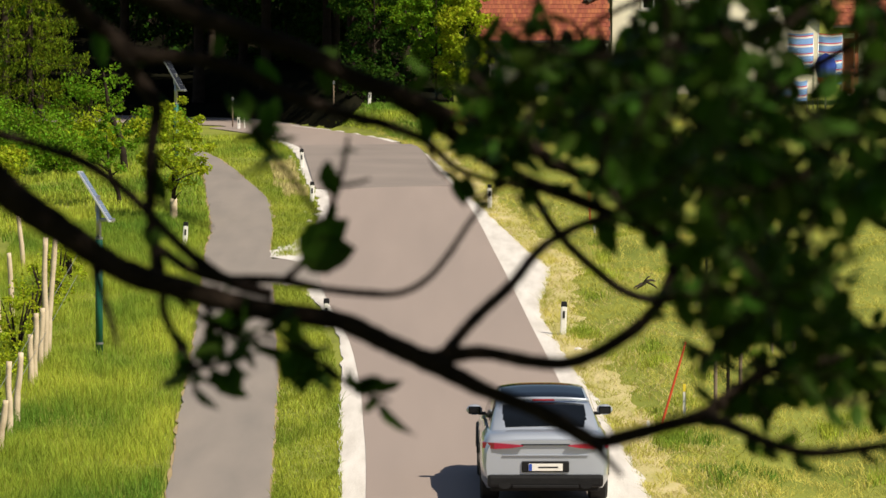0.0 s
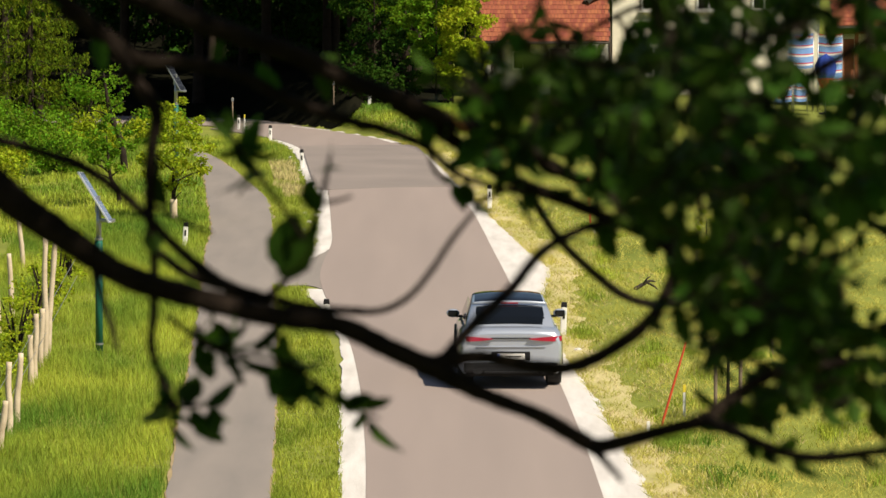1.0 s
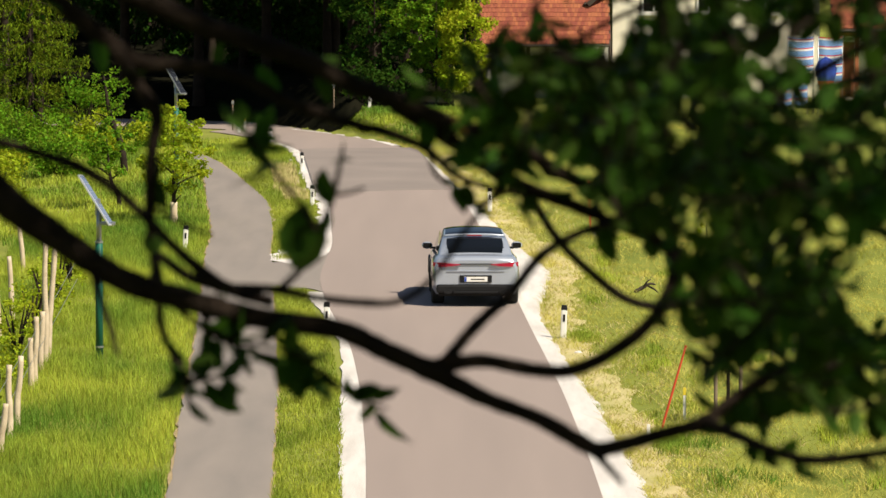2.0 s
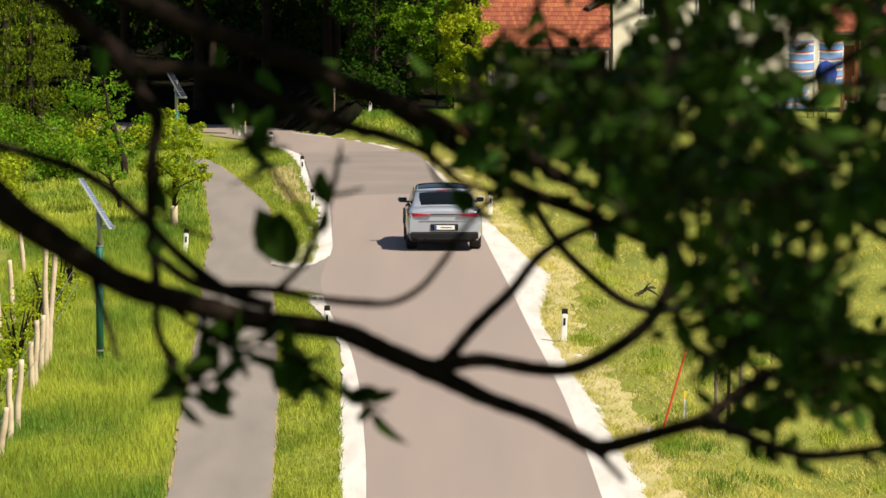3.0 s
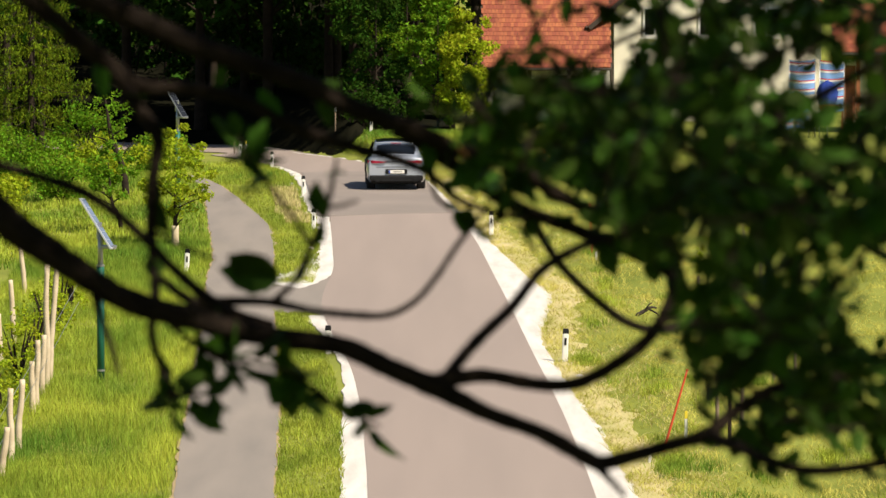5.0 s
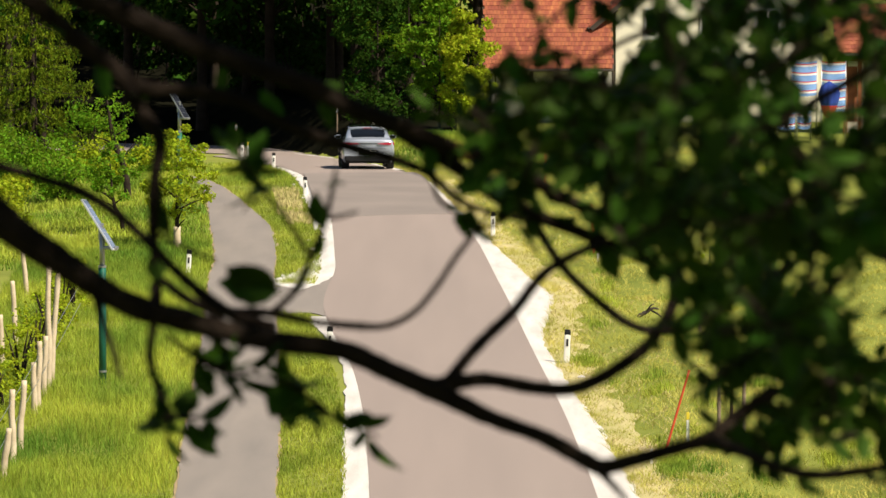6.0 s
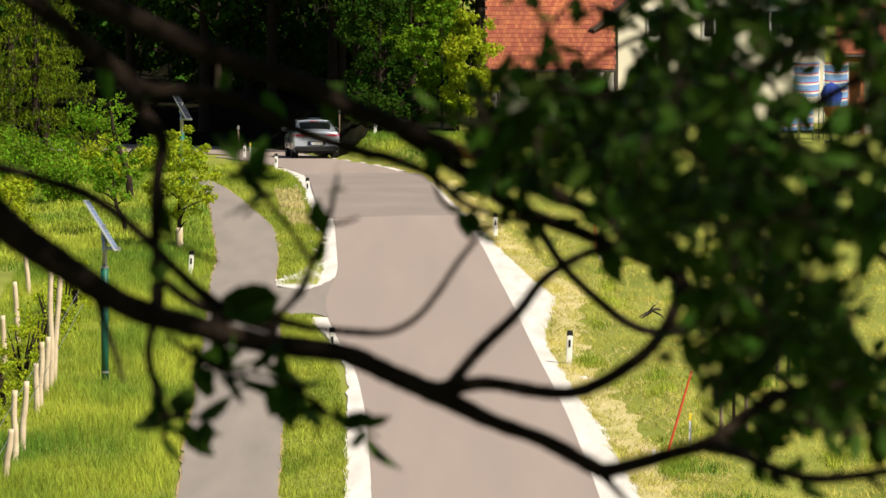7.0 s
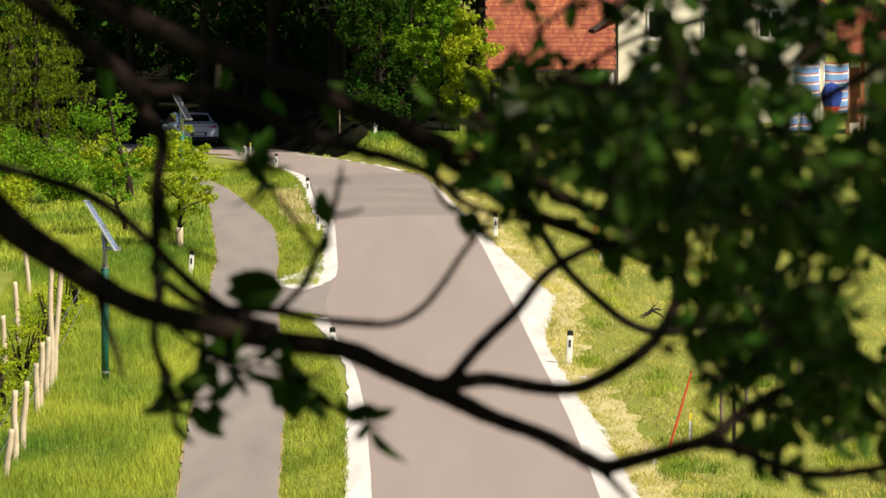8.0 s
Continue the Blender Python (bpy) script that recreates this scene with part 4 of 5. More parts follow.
# staked saplings on the mown bank
for i, (sx, sy) in enumerate(((5.05, 86.24), (6.0, 111.1), (7.9, 125.4), (6.9, 99), (9.5, 145.2))):
    tree(sx, sy, 2.3, 0.42, 1.1, 130, 0.09, YELLOWISH, 700 + i, "staked sapling with few leaves on the mown bank", group="staked saplings", clumps=8, trunk=0.03, name="sapling")
    for dx in (-0.22, 0.22):
        st = thing("tree_stake", (sx + dx, sy + 0.05, height(sx + dx, sy)), "grey timber stake beside a sapling", "stake", "sapling stakes")
        v, f = tube([(0, 0, -0.2, 0.035), (0, 0, 1.35, 0.033)], 10, 0.03, per=1)
        link_mesh("shaft", v, f, WEATHERED, st)


# the trellis row: pale timber stakes with wires and trained fruit bushes
def trellis():
    t = thing("vine_trellis", (0, 0, 0), "row of pale peeled stakes with wires for trained fruit", "trellis")
    rng = random.Random(8)
    rows = ((-7.38, 81.5, 0.85, 0.10), (-7.46, 84.0, 1.25, 0.02), (-7.5, 86.1, 1.2, 0.08), (-7.73, 91.8, 0.98, 0.0), (-7.74, 92.9, 1.28, 0.03), (-7.85, 95.5, 1.15, 0.05),
            (-7.86, 96.6, 2.45, 0.04), (-7.87, 97.6, 2.5, 0.17), (-10.22, 119.5, 1.3, -0.12), (-9.3, 105.9, 1.42, -0.07), (-9.15, 101.0, 1.1, -0.04), (-8.3, 88, 1.0, 0.03))
    for x, y, h, lean in rows:
        crook = rng.uniform(-0.022, 0.022)
        v, f = tube([(x, y, -0.2, 0.064), (x + lean * 0.3 + crook, y, h * 0.33, 0.060), (x + lean * 0.6 - crook * 0.6, y, h * 0.66, 0.055), (x + lean, y, h, 0.050)], 9, 0.07, per=4, seed=int(y * 7))
        link_mesh("stake", v, f, STAKE, t, smooth=True)
    for z in (0.6, 1.05):
        v, f = tube([(-7.2, 74.8, z, 0.006), (-7.7, 92.4, z - 0.03, 0.006), (-8.2, 110, z, 0.006)], 5, per=4)
        link_mesh("wire", v, f, STEEL, t)


trellis()
for i in range(9):
    sx, sy = -8.15 - 0.08 * i, 79.0 + i * 4.6
    shrub(sx, sy, 1.35, 0.55, 620, 0.085, YELLOWISH, 800 + i, "trained fruit bush with pale new leaves on the trellis", "trellis bushes")


# ---- grass ----
def edge_x(line, y):
    pts = sorted((p[1], p[0]) for p in line)
    return float(np.interp(y, [p[0] for p in pts], [p[1] for p in pts]))


def blades(name, n, pick, tall, wide, material, seed, label, tufted=0.0, loose=0.35):
    """Upright bent blades, two joined triangles each, scattered by the rule pick(x, y) -> share of full height."""
    rng = np.random.default_rng(seed)
    verts, faces = [], []
    made = 0
    while made < n:
        x, y = pick(rng)
        if x is None:
            made += 1
            continue
        z = height(x, y)
        h = tall * rng.uniform(0.45, 1.15) * (0.7 + 0.6 * noise.noise((x * 0.7, y * 0.5, seed)))
        if tufted:
            h *= max(0.25, 1 + tufted * noise.noise((x * 3.2, y * 1.1, seed + 2)) + 0.6 * tufted * noise.noise((x * 7.0, y * 2.6, seed + 5)))
        a = rng.uniform(0, math.pi)
        wx, wy = math.cos(a) * wide, math.sin(a) * wide
        lx, ly = rng.normal(0, loose, 2) * h
        b = len(verts)
        verts += [(x - wx, y - wy, z), (x + wx, y + wy, z), (x + wx * 0.6 + lx * 0.4, y + wy * 0.6 + ly * 0.4, z + h * 0.6), (x - wx * 0.6 + lx * 0.4, y - wy * 0.6 + ly * 0.4, z + h * 0.6), (x + lx, y + ly, z + h)]
        faces += [(b, b + 1, b + 2, b + 3), (b + 3, b + 2, b + 4)]
        made += 1
    return tagged(link_mesh(name, verts, faces, material), label, "grass", kind="stuff")


def left_meadow(rng):
    y = 72 + 66 * rng.random() ** 1.3
    x = edge_x(PATH_LEFT, y) - 0.04 - 5.0 * rng.random() ** 0.9
    return x, y


def left_far(rng):
    y = 128 + 66 * rng.random()
    x = edge_x(PATH_LEFT, min(y, 173)) - 0.05 - 9.0 * rng.random()
    return x, y


def island(rng):
    y = 72 + 110 * rng.random() ** 1.2
    a, b = edge_x(PATH_RIGHT, min(y, 172)) + 0.03, edge_x(ROAD_LEFT[:17], y) - 0.37
    if 114 < y < 123 or b < a:
        return None, None
    return a + (b - a) * rng.random(), y


def right_bank(rng):
    y = 72 + 121 * rng.random() ** 1.25
    x0 = edge_x(GRAVEL_RIGHT, y) - 0.02 if y < 168 else edge_x(ROAD_RIGHT[:17], y) + 0.25
    x = x0 + 12 * rng.random() ** 1.3
    return x, y


def straw(rng):
    x, y = right_bank(rng)
    near = 0.9 + x - edge_x(GRAVEL_RIGHT, min(y, 168))
    return (x, y) if noise.noise((x * 0.8, y * 0.22, 2)) > 0.28 * (near - 2.5) else (None, None)


def path_end(rng):
    y = 166 + 24 * rng.random()
    b = edge_x(ROAD_LEFT[:19], y) - 0.40
    x = b - 6 * rng.random()
    if y < 175 and x < edge_x(PATH_RIGHT, min(y, 172)) + 0.05 and x > edge_x(PATH_LEFT, min(y, 173)) - 0.05:
        return None, None
    return x, y


def beyond(rng):
    y = 180 + 24 * rng.random()
    return edge_x(ROAD_RIGHT[:19], y) + 0.45 + 5.5 * rng.random(), y


blades("grass", 125000, left_meadow, 0.34, 0.0055, GRASS, 1, "tall lush green meadow grass beside the footpath", 0.5)
blades("grass", 42000, left_far, 0.30, 0.018, GRASS, 2, "tall green meadow grass before the wood")
blades("grass", 42000, island, 0.17, 0.008, VERGE, 3, "green grass strip between footpath and road", 0.8)
blades("grass", 165000, right_bank, 0.14, 0.0062, MOWN, 4, "mown yellow green grass on the bank", 1.6, 1.1)
blades("grass", 52000, straw, 0.13, 0.0075, DRY, 5, "dry straw among the mown grass", 1.0, 1.3)
def dry_patch(rng):
    y = 146 + 18 * rng.random()
    return edge_x(ROAD_LEFT[:17], y) - 0.55 - 0.8 * rng.random(), y


rngt = random.Random(31)
TUFTS = 5 * [(2.92, 102.2), (3.02, 101.9)] + 3 * [(3.8, 82.6), (4.0, 83.4)] + [(3.95, 84), (3.8, 83.2), (4.85, 79), (4.3, 96), (3.4, 112)]
for i in range(60):
    ty = 76 + 62 * rngt.random()
    TUFTS.append((edge_x(GRAVEL_RIGHT, ty) + 0.7 + 4.2 * rngt.random(), ty))


def tufts(rng):
    cx, cy = TUFTS[int(rng.integers(len(TUFTS)))]
    return cx + rng.normal() * 0.13, cy + rng.normal() * 0.45


blades("grass", 9000, path_end, 0.24, 0.012, GRASS, 9, "green grass where the footpath ends at the bend")
blades("grass", 2600, dry_patch, 0.25, 0.012, DRY, 7, "bleached dry grass beside the road edge")
blades("grass", 12000, tufts, 0.23, 0.009, GRASS, 8, "lush green tufts in the mown bank")
blades("grass", 14000, beyond, 0.22, 0.02, GRASS, 6, "bright grass on the outside of the bend")


# ---- stones and dead wood ----
def stone(x, y, size, seed):
    rng = random.Random(seed)
    bm = bmesh.new()
    bmesh.ops.create_icosphere(bm, subdivisions=2, radius=size)
    for q in bm.verts:
        q.co *= 1 + 0.35 * noise.noise(q.co * (2.2 / size) + Vector((seed, 0, 0)))
        q.co.z *= 0.6
    tagged(part("stone", bm, GRAVEL, None, "", (x, y, height(x, y) + size * 0.25)), "pale broken limestone at the road edge", "stone", "stones at the road edge")


for i in range(12):
    sy = 124 + i * 3.9 + random.Random(i).uniform(-0.9, 0.9)
    stone(edge_x(ROAD_LEFT[:17], sy) - random.Random(i + 50).uniform(0.35, 0.75), sy, random.Random(i + 90).uniform(0.04, 0.09), i)
stone(-1.0, 107.8, 0.05, 31)
stone(2.75, 99.0, 0.09, 32)
root = thing("dead_branch", (4.65, 113.5, height(4.65, 113.5)), "dark dead branch lying on the mown bank", "branch")
for k, pts in enumerate(([(-0.20, 0, 0.02, 0.05), (0.0, 0, 0.13, 0.045), (0.16, 0, 0.22, 0.03), (0.30, 0, 0.20, 0.015)], [(0.0, 0, 0.12, 0.03), (0.1, -0.1, 0.28, 0.02), (0.18, -0.1, 0.33, 0.01)], [(0.10, 0, 0.18, 0.025), (0.28, 0.1, 0.08, 0.02), (0.36, 0.1, 0.0, 0.01)])):
    v, f = tube(pts, 8, 0.12, per=4, seed=k)
    link_mesh("limb", v, f, DARK_WOOD, root, smooth=True)


# ---- the fruit tree before the camera ----
TREE = thing("fruit_tree", (-1.45, 9.0, height(-1.45, 9.0)), "old fruit tree with dark limbs and green leaves", "tree")
TREE_AT = TREE.matrix_basis.translation.copy()
v, f = tube([(0, 0, -0.3, 0.17), (0.03, 0, 0.6, 0.13), (0.12, -0.05, 1.35, 0.11), (0.20, -0.02, 2.2, 0.09), (0.5, -0.3, 3.2, 0.06), (1.0, -0.6, 4.2, 0.03)], 14, 0.06, seed=1)
link_mesh("trunk", v, f, BARK, TREE, smooth=True, label="dark fissured trunk")
GROWN = []


class Sway:
    """A set of limbs that moves together about one point."""
    def __init__(self, pivot):
        self.pivot, self.obs = Vector(pivot), []


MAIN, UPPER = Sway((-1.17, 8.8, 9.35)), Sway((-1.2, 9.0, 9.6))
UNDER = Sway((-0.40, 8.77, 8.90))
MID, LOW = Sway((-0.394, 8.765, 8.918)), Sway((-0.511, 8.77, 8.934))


def leaf_mesh(seed, long=0.066, wide=0.040):
    """An ovate leaf with a short stalk, folded along its rib and curled, its edge slightly toothed."""
    rng = random.Random(seed)
    vs, fs = [], []
    n = 7
    curl, fold = rng.uniform(-0.5, 0.7), rng.uniform(0.1, 0.5)
    for i in range(n + 1):
        u = i / n
        w = wide * 0.5 * (math.sin(math.pi * u ** 0.8) ** 0.75 if 0 < u < 1 else 0.0) * (1.06 if i % 2 else 0.95)
        x = 0.012 + long * u
        z = -curl * long * u * u * 0.5
        vs += [(x, 0, z), (x - 0.004, w, z + w * fold), (x - 0.004, -w, z + w * fold)]
    for i in range(n):
        a, b = 3 * i, 3 * i + 3
        fs += [(a, b, b + 1, a + 1), (a, a + 2, b + 2, b)]
    s = len(vs)
    vs += [(-0.004, 0.0012, 0.001), (-0.004, -0.0012, 0.001), (0.014, -0.0008, 0), (0.014, 0.0008, 0)]
    fs.append((s, s + 1, s + 2, s + 3))
    me = bpy.data.meshes.new("leaf")
    me.from_pydata(vs, [], fs)
    me.materials.append(LEAF)
    me.polygons.foreach_set("use_smooth", [True] * len(me.polygons))
    return me


LEAVES = [leaf_mesh(40 + i, 0.058 + 0.004 * (i % 4), 0.034 + 0.003 * (i % 3)) for i in range(7)]
rngl = random.Random(77)


def add_leaf(parent, at, along, spread=0.9, size=1.0, hang=0.35):
    d = Vector(along).normalized() + Vector((rngl.gauss(0, spread), rngl.gauss(0, spread), rngl.gauss(0, spread) - hang))
    d.normalize()
    side = d.cross(Vector((rngl.gauss(0, 0.5), rngl.gauss(0, 0.5), 1))).normalized()
    m = Matrix((d, side, d.cross(side))).transposed().to_4x4()
    o = new("leaf", rngl.choice(LEAVES))
    o.parent = parent
    o.matrix_basis = Matrix.Translation(at) @ m @ Matrix.Diagonal((*[size * rngl.uniform(0.7, 1.2)] * 3, 1))
    return o


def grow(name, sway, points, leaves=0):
    """One limb through points placed to fit the camera's view, hung under the tree and turning about its group's pivot.
    """
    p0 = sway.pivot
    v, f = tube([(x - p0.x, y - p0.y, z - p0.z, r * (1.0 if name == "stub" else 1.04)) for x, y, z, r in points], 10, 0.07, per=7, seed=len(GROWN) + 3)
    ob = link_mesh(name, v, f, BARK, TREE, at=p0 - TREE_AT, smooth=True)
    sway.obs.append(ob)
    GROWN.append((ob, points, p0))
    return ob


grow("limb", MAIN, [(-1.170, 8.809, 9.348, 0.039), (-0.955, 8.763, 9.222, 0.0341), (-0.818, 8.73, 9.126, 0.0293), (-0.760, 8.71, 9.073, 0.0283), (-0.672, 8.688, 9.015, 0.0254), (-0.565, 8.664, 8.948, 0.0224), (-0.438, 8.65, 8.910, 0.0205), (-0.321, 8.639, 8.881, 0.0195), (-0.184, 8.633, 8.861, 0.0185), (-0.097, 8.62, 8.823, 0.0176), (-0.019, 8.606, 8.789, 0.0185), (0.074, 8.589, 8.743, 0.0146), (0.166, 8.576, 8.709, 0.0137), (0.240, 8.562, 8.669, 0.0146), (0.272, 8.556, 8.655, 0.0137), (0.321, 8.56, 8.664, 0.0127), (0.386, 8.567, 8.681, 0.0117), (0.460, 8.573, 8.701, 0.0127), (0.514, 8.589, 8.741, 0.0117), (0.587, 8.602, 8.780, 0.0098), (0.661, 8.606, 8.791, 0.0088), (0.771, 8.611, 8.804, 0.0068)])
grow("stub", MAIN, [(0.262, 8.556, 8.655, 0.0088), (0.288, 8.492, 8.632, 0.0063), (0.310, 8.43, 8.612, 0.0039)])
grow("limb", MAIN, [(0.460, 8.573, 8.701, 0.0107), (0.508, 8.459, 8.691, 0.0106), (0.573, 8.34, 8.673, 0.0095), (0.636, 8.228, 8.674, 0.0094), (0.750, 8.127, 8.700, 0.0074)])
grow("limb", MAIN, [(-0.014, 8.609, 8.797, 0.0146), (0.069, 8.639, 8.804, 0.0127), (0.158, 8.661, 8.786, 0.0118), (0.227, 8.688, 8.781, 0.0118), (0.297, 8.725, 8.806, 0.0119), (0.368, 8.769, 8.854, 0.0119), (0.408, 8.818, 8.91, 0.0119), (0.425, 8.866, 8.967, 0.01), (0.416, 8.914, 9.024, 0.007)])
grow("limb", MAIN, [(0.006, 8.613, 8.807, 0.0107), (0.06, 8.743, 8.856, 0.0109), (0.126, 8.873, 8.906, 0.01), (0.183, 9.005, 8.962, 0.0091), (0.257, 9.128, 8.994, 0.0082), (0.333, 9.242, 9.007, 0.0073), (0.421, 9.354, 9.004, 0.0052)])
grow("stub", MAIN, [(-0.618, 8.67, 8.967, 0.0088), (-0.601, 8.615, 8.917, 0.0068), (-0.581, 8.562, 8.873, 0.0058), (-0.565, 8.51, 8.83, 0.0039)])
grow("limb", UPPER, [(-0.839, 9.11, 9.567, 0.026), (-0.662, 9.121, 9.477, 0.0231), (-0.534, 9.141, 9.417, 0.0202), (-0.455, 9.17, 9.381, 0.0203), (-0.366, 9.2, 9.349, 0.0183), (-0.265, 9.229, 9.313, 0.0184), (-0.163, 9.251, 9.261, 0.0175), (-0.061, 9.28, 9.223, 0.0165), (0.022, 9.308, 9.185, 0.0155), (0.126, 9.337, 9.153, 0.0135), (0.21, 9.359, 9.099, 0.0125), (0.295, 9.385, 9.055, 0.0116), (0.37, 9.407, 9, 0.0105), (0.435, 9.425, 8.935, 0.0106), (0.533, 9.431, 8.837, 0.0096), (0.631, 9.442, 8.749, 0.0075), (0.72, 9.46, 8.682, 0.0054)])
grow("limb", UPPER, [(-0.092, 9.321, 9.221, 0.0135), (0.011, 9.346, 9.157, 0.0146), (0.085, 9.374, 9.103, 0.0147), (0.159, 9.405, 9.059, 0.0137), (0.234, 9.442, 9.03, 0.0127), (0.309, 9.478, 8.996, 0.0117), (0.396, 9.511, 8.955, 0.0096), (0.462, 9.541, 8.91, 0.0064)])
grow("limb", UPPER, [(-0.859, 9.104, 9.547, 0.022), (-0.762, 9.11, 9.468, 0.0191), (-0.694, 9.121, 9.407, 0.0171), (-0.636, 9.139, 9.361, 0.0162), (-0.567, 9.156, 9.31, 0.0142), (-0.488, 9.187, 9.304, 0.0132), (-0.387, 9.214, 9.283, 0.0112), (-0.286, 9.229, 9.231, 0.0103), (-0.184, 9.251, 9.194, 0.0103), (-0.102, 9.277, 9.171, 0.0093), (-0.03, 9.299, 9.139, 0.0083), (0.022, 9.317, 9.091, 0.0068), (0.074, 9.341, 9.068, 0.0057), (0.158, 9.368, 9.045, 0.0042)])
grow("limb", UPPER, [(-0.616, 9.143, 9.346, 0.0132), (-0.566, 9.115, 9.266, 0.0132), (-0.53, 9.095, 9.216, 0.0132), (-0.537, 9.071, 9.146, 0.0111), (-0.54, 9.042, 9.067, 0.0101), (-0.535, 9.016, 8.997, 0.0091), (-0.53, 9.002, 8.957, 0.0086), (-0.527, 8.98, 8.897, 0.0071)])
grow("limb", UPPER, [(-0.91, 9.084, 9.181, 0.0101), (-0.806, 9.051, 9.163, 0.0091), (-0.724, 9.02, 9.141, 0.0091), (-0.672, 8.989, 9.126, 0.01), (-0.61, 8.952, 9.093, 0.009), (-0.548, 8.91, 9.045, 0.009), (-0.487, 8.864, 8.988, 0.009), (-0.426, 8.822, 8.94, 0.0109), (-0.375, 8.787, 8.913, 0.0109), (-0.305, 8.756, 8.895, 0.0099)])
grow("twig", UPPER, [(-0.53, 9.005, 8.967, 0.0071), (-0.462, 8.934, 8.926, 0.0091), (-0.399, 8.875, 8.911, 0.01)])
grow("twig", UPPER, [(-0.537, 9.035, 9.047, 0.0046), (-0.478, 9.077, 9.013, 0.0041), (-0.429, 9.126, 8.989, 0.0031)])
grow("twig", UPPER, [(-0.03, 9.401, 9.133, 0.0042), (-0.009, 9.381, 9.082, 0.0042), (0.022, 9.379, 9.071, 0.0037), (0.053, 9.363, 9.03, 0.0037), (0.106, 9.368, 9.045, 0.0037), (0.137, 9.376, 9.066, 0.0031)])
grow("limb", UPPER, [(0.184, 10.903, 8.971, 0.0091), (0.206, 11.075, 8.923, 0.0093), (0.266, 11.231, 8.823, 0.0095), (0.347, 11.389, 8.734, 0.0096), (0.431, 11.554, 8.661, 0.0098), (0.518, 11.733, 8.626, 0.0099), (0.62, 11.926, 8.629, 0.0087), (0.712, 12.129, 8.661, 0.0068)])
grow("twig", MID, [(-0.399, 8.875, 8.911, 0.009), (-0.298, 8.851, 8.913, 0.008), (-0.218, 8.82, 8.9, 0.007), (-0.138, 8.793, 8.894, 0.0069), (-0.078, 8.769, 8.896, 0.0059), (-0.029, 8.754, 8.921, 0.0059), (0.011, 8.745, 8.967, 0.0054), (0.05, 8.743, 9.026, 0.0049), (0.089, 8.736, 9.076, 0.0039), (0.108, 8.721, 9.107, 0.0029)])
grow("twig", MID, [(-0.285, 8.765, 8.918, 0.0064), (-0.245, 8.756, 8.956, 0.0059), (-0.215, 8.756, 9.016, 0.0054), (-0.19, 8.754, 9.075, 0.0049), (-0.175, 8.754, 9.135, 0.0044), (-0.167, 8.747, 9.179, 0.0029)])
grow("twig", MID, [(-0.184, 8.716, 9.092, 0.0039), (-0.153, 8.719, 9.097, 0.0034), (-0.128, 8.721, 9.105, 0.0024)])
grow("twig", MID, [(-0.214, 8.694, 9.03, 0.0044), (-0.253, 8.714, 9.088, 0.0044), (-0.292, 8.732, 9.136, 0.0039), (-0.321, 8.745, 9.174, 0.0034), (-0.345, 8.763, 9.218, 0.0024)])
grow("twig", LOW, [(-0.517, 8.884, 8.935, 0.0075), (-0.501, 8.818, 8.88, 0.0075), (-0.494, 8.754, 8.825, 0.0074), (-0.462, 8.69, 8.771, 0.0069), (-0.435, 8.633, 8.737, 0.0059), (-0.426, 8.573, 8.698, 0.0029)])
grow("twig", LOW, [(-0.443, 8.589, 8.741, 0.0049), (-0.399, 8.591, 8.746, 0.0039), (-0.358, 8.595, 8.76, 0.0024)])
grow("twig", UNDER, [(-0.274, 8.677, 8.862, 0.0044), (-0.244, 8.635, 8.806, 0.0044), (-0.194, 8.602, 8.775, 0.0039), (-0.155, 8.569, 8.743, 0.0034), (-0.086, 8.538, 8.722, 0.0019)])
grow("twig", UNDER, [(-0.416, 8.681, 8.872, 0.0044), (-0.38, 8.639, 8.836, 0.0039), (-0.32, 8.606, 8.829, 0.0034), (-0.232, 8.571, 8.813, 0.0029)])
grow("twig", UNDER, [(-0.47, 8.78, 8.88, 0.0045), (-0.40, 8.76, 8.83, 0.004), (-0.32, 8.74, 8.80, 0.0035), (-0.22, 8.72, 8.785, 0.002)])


def leaf_row(index, n, start=0.3, spread=0.9, size=1.0, hang=0.35):
    """Leaves in small rosettes along a limb already grown."""
    ob, points, p0 = GROWN[index]
    s = spline(points, 6)
    for k in range(n):
        u = start + (1 - start) * (k + rngl.random()) / n
        i = min(int(u * (len(s) - 1)), len(s) - 2)
        add_leaf(ob, Vector(s[i][:3]) - p0, s[i + 1][:3] - s[i][:3], spread, size, hang)


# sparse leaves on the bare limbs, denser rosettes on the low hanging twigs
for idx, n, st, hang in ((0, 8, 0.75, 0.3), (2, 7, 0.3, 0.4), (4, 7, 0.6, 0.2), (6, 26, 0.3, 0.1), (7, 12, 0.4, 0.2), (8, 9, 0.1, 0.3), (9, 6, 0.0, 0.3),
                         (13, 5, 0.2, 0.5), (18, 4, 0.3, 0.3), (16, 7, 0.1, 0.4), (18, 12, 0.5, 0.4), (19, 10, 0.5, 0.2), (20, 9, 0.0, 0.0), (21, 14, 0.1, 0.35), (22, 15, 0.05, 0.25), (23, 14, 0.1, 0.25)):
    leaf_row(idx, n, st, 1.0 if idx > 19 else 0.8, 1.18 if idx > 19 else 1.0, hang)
ob16 = GROWN[16]
TURNING = []
for k in range(2):
    broad = new("leaf", leaf_mesh(60 + k, 0.105, 0.072))
    broad.parent = ob16[0]
    TURNING.append((broad, Vector((-0.262, 8.72, 8.955 + 0.012 * k)) - ob16[2]))


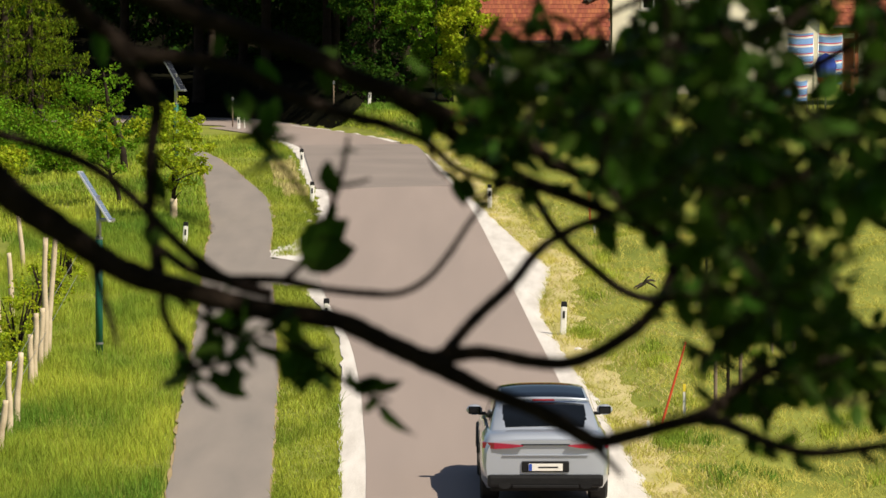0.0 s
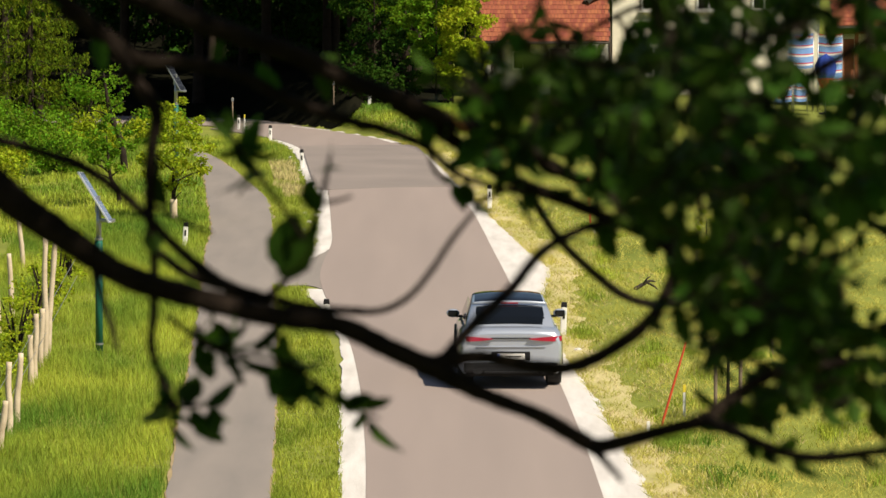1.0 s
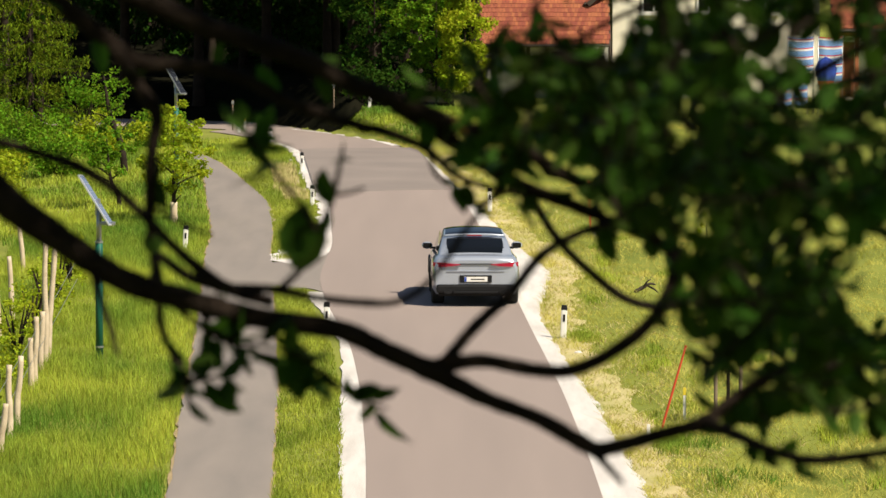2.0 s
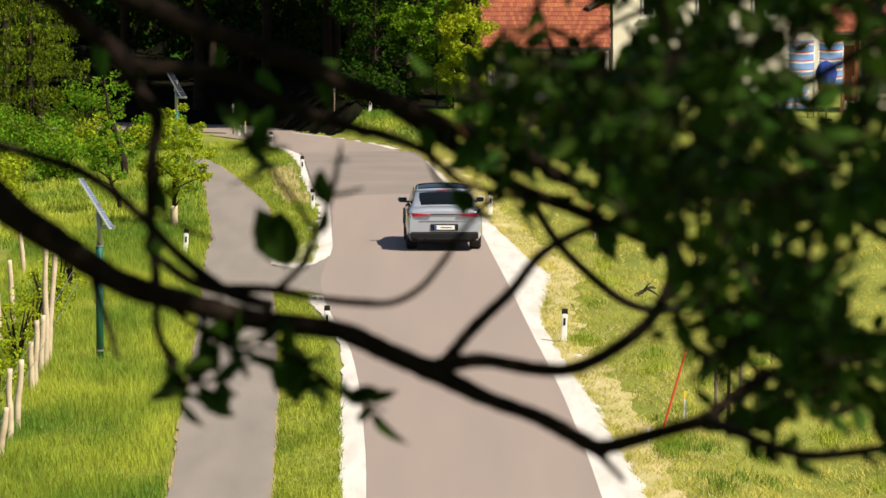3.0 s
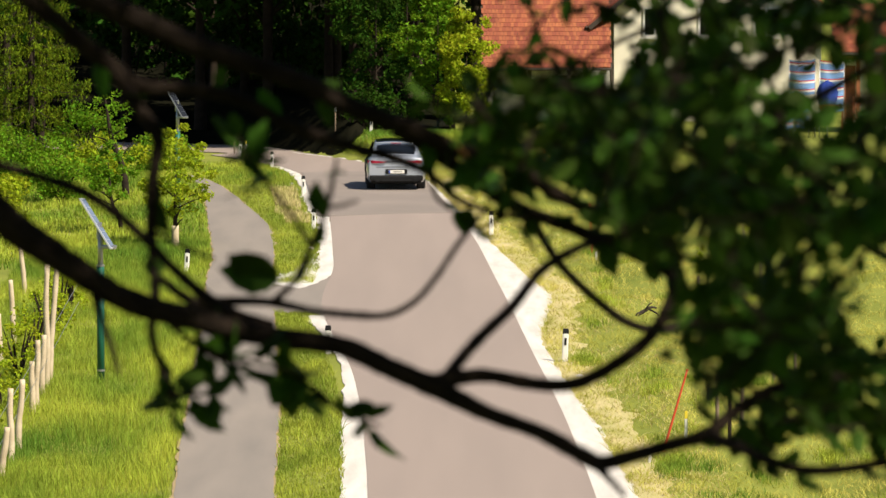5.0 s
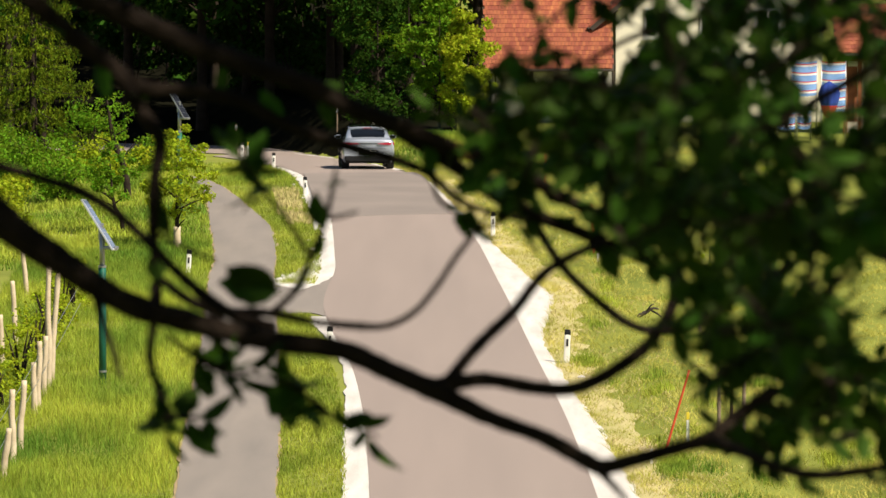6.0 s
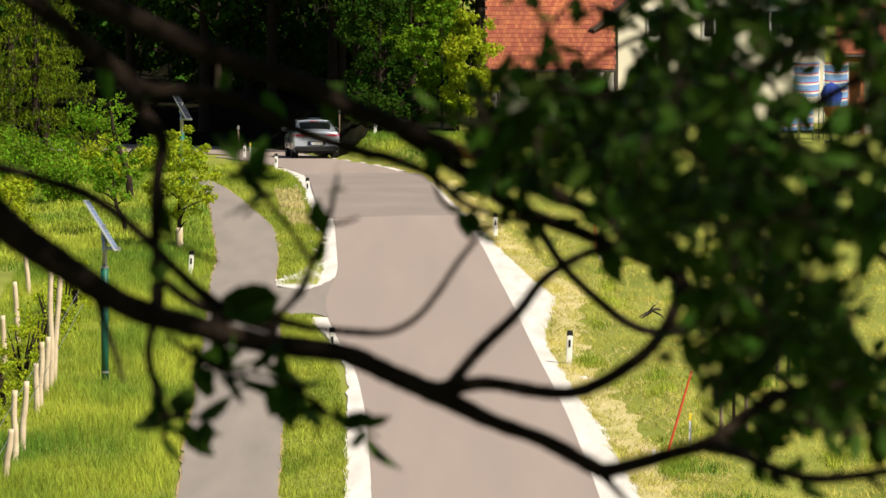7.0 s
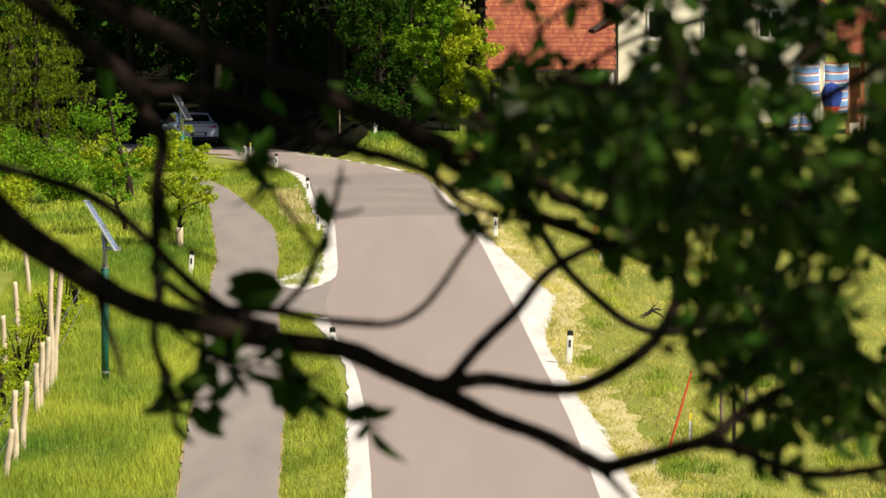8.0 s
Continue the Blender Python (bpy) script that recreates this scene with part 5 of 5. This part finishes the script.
brown = leaf_mesh(91, 0.06, 0.036)
brown.materials.clear()
brown.materials.append(mat("withered leaf", (0.72, 0.27, 0.08), (0.50, 0.16, 0.05), 0.7, scale=25, fine=120, bump=0.2, through_light=0.4))
wl = add_leaf(GROWN[7][0], Vector((0.012, 8.9, 9.228)) - GROWN[7][2], (0.7, -0.3, -0.7), 0.1, 1.1, 0.0)
wl.data = brown


# the leafy boughs: twigs with leaves, thick or thin to fit the camera's view
def in_bough(x, z):
    """How thick the leaves hang here, zone by zone, to fit the camera's view."""
    if 0.07 < x < 0.22 and 9.19 < z < 9.25:
        return 0.5
    if z > 9.26 - 0.55 * max(x - 0.085, 0) and x > 0.05 and z > 9.14 - 0.9 * max(x - 0.25, 0):
        if z > 9.265 and x < 0.10:
            return 0.02
        if z > 9.315 + 0.12 * max(x - 0.1, 0) and x < 0.355:
            return 0.09
        if 0.46 < x < 0.50 and 9.24 < z < 9.30:
            return 0.1
        if 0.10 < x < 0.40 and z > 9.12:
            return 1.0
        if 0.56 < x < 0.74 and 9.21 < z < 9.37:
            return 0.05
        if x > 0.70 and z < 9.11:
            return 0.25
        if x > 0.6 and z > 9.36:
            return 0.5
        return (0.62 if x > 0.45 else 1.0) if z > 9.08 else 0.5
    if x > 0.40 and z > 8.86:
        return 0.36 if x < 0.5 else 0.60
    if x > 0.52 and z > 8.72:
        return 0.36 if x < 0.62 else 0.6
    return 0.0


TWIGS = []
made = 0
while made < 268:
    tx, tz = rngl.uniform(-0.09, 0.98), rngl.uniform(8.66, 9.50)
    if rngl.random() > in_bough(tx, tz):
        continue
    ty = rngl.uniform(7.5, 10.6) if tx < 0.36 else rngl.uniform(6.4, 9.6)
    # slid along the camera's ray, so depth keeps its place in the view
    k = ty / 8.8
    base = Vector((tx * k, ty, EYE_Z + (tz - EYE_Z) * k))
    way = Vector((rngl.gauss(0.1, 0.6), rngl.gauss(0, 0.5), rngl.gauss(-0.25, 0.6))).normalized()
    ln = rngl.uniform(0.12, 0.24)
    bend = Vector((rngl.gauss(0, 0.03), rngl.gauss(0, 0.03), -0.02))
    v, f = tube([(*(-way * ln * 0.5), 0.0048), (*(bend), 0.0036), (*(way * ln * 0.5), 0.0016)], 7, 0.12, per=5, seed=made)
    tw = link_mesh("twig", v, f, BARK, TREE, at=base - TREE_AT, smooth=True)
    TWIGS.append((tw, base - TREE_AT, rngl.uniform(0, 6.28)))
    for q in range(rngl.randint(9, 14)):
        u = rngl.uniform(-0.5, 0.5)
        add_leaf(tw, way * ln * u + bend * (1 - abs(2 * u)), way, 0.9, rngl.uniform(0.7, 0.95), 0.35)
    made += 1

# branches behind those leaves
for k, (x0, z0, x1, z1) in enumerate(((0.98, 9.52, 0.30, 9.08), (1.0, 9.25, 0.42, 8.86), (0.55, 9.6, 0.46, 8.95), (0.9, 8.95, 0.5, 9.35), (1.0, 8.85, 0.62, 8.66), (0.75, 9.55, 0.2, 9.3), (0.42, 9.0, 0.62, 8.68))):
    yy = 8.6 + 0.2 * k
    grow("limb", UPPER, [(x0, yy, z0, 0.011), (x0 + (x1 - x0) * 0.35, yy + 0.05, z0 + (z1 - z0) * 0.3 - 0.03, 0.009), (x0 + (x1 - x0) * 0.7, yy, z0 + (z1 - z0) * 0.72 + 0.02, 0.006), (x1, yy - 0.05, z1, 0.003)])

# rest of the crown, unseen, added overhead towards the sun to shade near limbs
rngc = np.random.default_rng(9)
pc = crown_points(rngc, 56000, (2.4, 5.0, 12.5), (5.0, 7.6, 2.1), 200, 1.0)
pc = pc[(pc[:, 2] > 10.05)]
v, f = cards(pc - np.array(TREE_AT), rngc.uniform(0.09, 0.16, len(pc)), rngc, 0.15, 0.6)
tagged(link_mesh("crown", v, f, LEAF, TREE, label="unseen green crown added overhead to shade the near limbs"), kind="stuff")
# unseen limbs that carry the added crown
for k, (ex, ey, ez) in enumerate(((3.4, 5.4, 12.2), (4.6, 8.4, 11.8), (1.5, 2.6, 12.6), (2.4, 10.4, 12.4), (0.0, 4.4, 11.8))):
    a = Vector((-1.25, 8.98, 9.9))
    e = Vector((ex, ey, ez))
    m = (a + e) / 2 + Vector((0, 0, 0.7))
    v, f = tube([(*(a - TREE_AT), 0.06), (*(m - TREE_AT), 0.04), (*(e - TREE_AT), 0.012)], 9, 0.06, seed=k)
    link_mesh("limb", v, f, BARK, TREE, smooth=True)


# unseen trees added round the camera to darken the sky on the near limbs
for i, (wx, wy, wt, ws) in enumerate(((-6.5, -4.5, 8, 2.8), (6.5, -6.0, 8, 3.0), (-2.5, -8.0, 8.5, 3.2), (2.5, -9.5, 9, 3.2), (-6.0, 8.0, 7, 2.4), (7.0, 6.0, 7, 2.6))):
    tree(wx, wy, wt, ws, 0.9, 5200, 0.22, FOREST, 900 + i, "unseen leafy tree added round the camera to block sky light", group="orchard on the slope", clumps=60, trunk=0.13)


# ---- what moves ----
# seconds, place of the car's rear axle on the road
CAR_PATH = [(0.0, 1.56, 75.02), (0.5, 1.44, 83.6), (1.0, 1.27, 92.18), (1.5, 1.02, 101.2), (2.2, 0.60, 113.96), (3.0, 0.02, 127.82), (3.5, -0.37, 136.18), (4.0, -0.74, 144.98), (4.5, -1.12, 153.12),
            (5.2, -1.80, 166.98), (5.8, -2.55, 178.6), (6.5, -3.95, 191.8), (7.0, -5.45, 200.6), (7.3, -6.35, 205.6), (7.6, -7.85, 211.6), (8.0, -11.4, 220.6), (8.4, -14.4, 227.0)]


def car_at(t):
    ts = [r[0] for r in CAR_PATH]
    p = spline([(r[1], r[2]) for r in CAR_PATH], 10)
    tt = spline([(a, 0) for a in ts], 10)[:, 0]
    return np.array([np.interp(t, tt, p[:, 0]), np.interp(t, tt, p[:, 1])])


def motions():
    rows, roll, last = [], 0.0, car_at(0.0)
    spins = [(0.0, 0.0)]
    for i in range(0, 241):
        t = i / 30
        here = car_at(t)
        ahead = car_at(t + 0.12)
        d = ahead - car_at(max(t - 0.42, 0.0))
        turn = 0.62 * math.degrees(math.atan2(-d[0], d[1]))
        c = here + np.array([-math.sin(radians(turn)), math.cos(radians(turn))]) * 1.45
        roll += float(np.linalg.norm(here - last)) / 0.385
        last = here
        if i % 5 == 0:
            slope = (dip(float(c[1]) + 1.4) - dip(float(c[1]) - 1.4)) / 2.8
            rows.append((t, pose(float(c[0]), float(c[1]), 0.022 + dip(float(c[1])), math.degrees(math.atan(slope)), 0, turn)))
        if i:
            spins.append((t, roll))
    walk(CAR, rows)
    for w in WHEELS:
        at = w.location.copy()
        walk(w, [(t, Matrix.Translation(at) @ Matrix.Rotation(-a, 4, 'X')) for t, a in spins])
    times = (0.0, 0.5, 1.0, 1.5, 2.2, 3.0, 3.5, 4.0, 4.5, 5.2, 6.0, 6.5, 7.0, 7.5, 8.0)
    # drop and swing of each group in millimetres, set to fit the camera's view
    main = (2, 8, 9, 20, 6, 4, -9, -3, -6, -3, 1, -6, 6, -6, -1)
    upper = (0, 2, 9, 6, 8, 8, 8, 8, 8, 8, 9, 8, 10, 9, 9)
    mid_d = (0, 14, 30, 16, 10, 4, -18, -4, -6, -10, 8, -12, 18, -2, 2)
    mid_x = (0, -12, -32, -8, -10, -14, -20, -18, -22, -24, -28, -20, -30, -20, -22)
    low_d = (-45, -15, 20, -35, -28, -35, -78, -55, -52, -55, -15, -68, -20, -62, -50)
    low_x = (-8, -25, -50, -14, -24, -34, -36, -44, -50, -55, -66, -58, -78, -56, -60)
    under_d = [d * 0.45 + 16 for d in low_d]
    under_x = [x * 0.45 for x in low_x]
    for group, drop, swing in ((MAIN, main, None), (UPPER, upper, None), (MID, mid_d, mid_x), (LOW, low_d, low_x), (UNDER, under_d, under_x)):
        for ob in group.obs:
            base = group.pivot - TREE_AT
            rows = []
            for i, t in enumerate(times):
                s = swing[i] / 1000 if swing else 0.0
                if group is MAIN:
                    # the thick end turns down to fit the camera's view; the fork stays
                    r = Matrix.Rotation(radians(-0.85 * min(max(t - 1.5, 0.0) / 1.5, 1.0)), 4, 'Y')
                    c = Vector((0.0, 8.7, 8.79)) - TREE_AT
                    rows.append((t, Matrix.Translation(c + r @ (base - c) + Vector((0, 0, -drop[i] / 1000))) @ r))
                    continue
                lean = -math.degrees(s / 0.26) * 0.8 if group is LOW else (0.0)
                dx = s * (0.2 if group is LOW else 1.0)
                rows.append((t, Matrix.Translation(base + Vector((dx, 0, -drop[i] / 1000 * (0.9 if group is LOW else 1)))) @ Matrix.Rotation(radians(lean), 4, 'Y')))
            walk(ob, rows)
    # the broad leaves on the middle twig turn over in the wind
    for k, (lf, at) in enumerate(TURNING):
        walk(lf, [(t, Matrix.Translation(at) @ Matrix.Rotation(radians(-(a + 22 * k)), 4, 'Y') @ Matrix.Rotation(radians(70 + 25 * k), 4, 'X') @ Matrix.Diagonal((1, 1, 1, 1)))
                  for t, a in ((0.0, 12), (0.5, 28), (1.0, 50), (1.5, 24), (2.2, 70), (3.0, 96), (3.5, 105), (4.0, 110), (4.5, 155), (5.2, 150), (6.5, 162), (7.0, 175), (8.0, 165))])
    for tw, base, phase in TWIGS:
        rows = []
        for i, t in enumerate(times):
            a = upper[i] / 1000
            rows.append((t, Matrix.Translation(base + Vector((0.006 * math.sin(2.1 * t + phase), 0, -a + 0.006 * math.sin(3.0 * t + phase * 2)))) @ Matrix.Rotation(radians(5 * math.sin(2.6 * t + phase)), 4, 'Y')))
        walk(tw, rows)


motions()
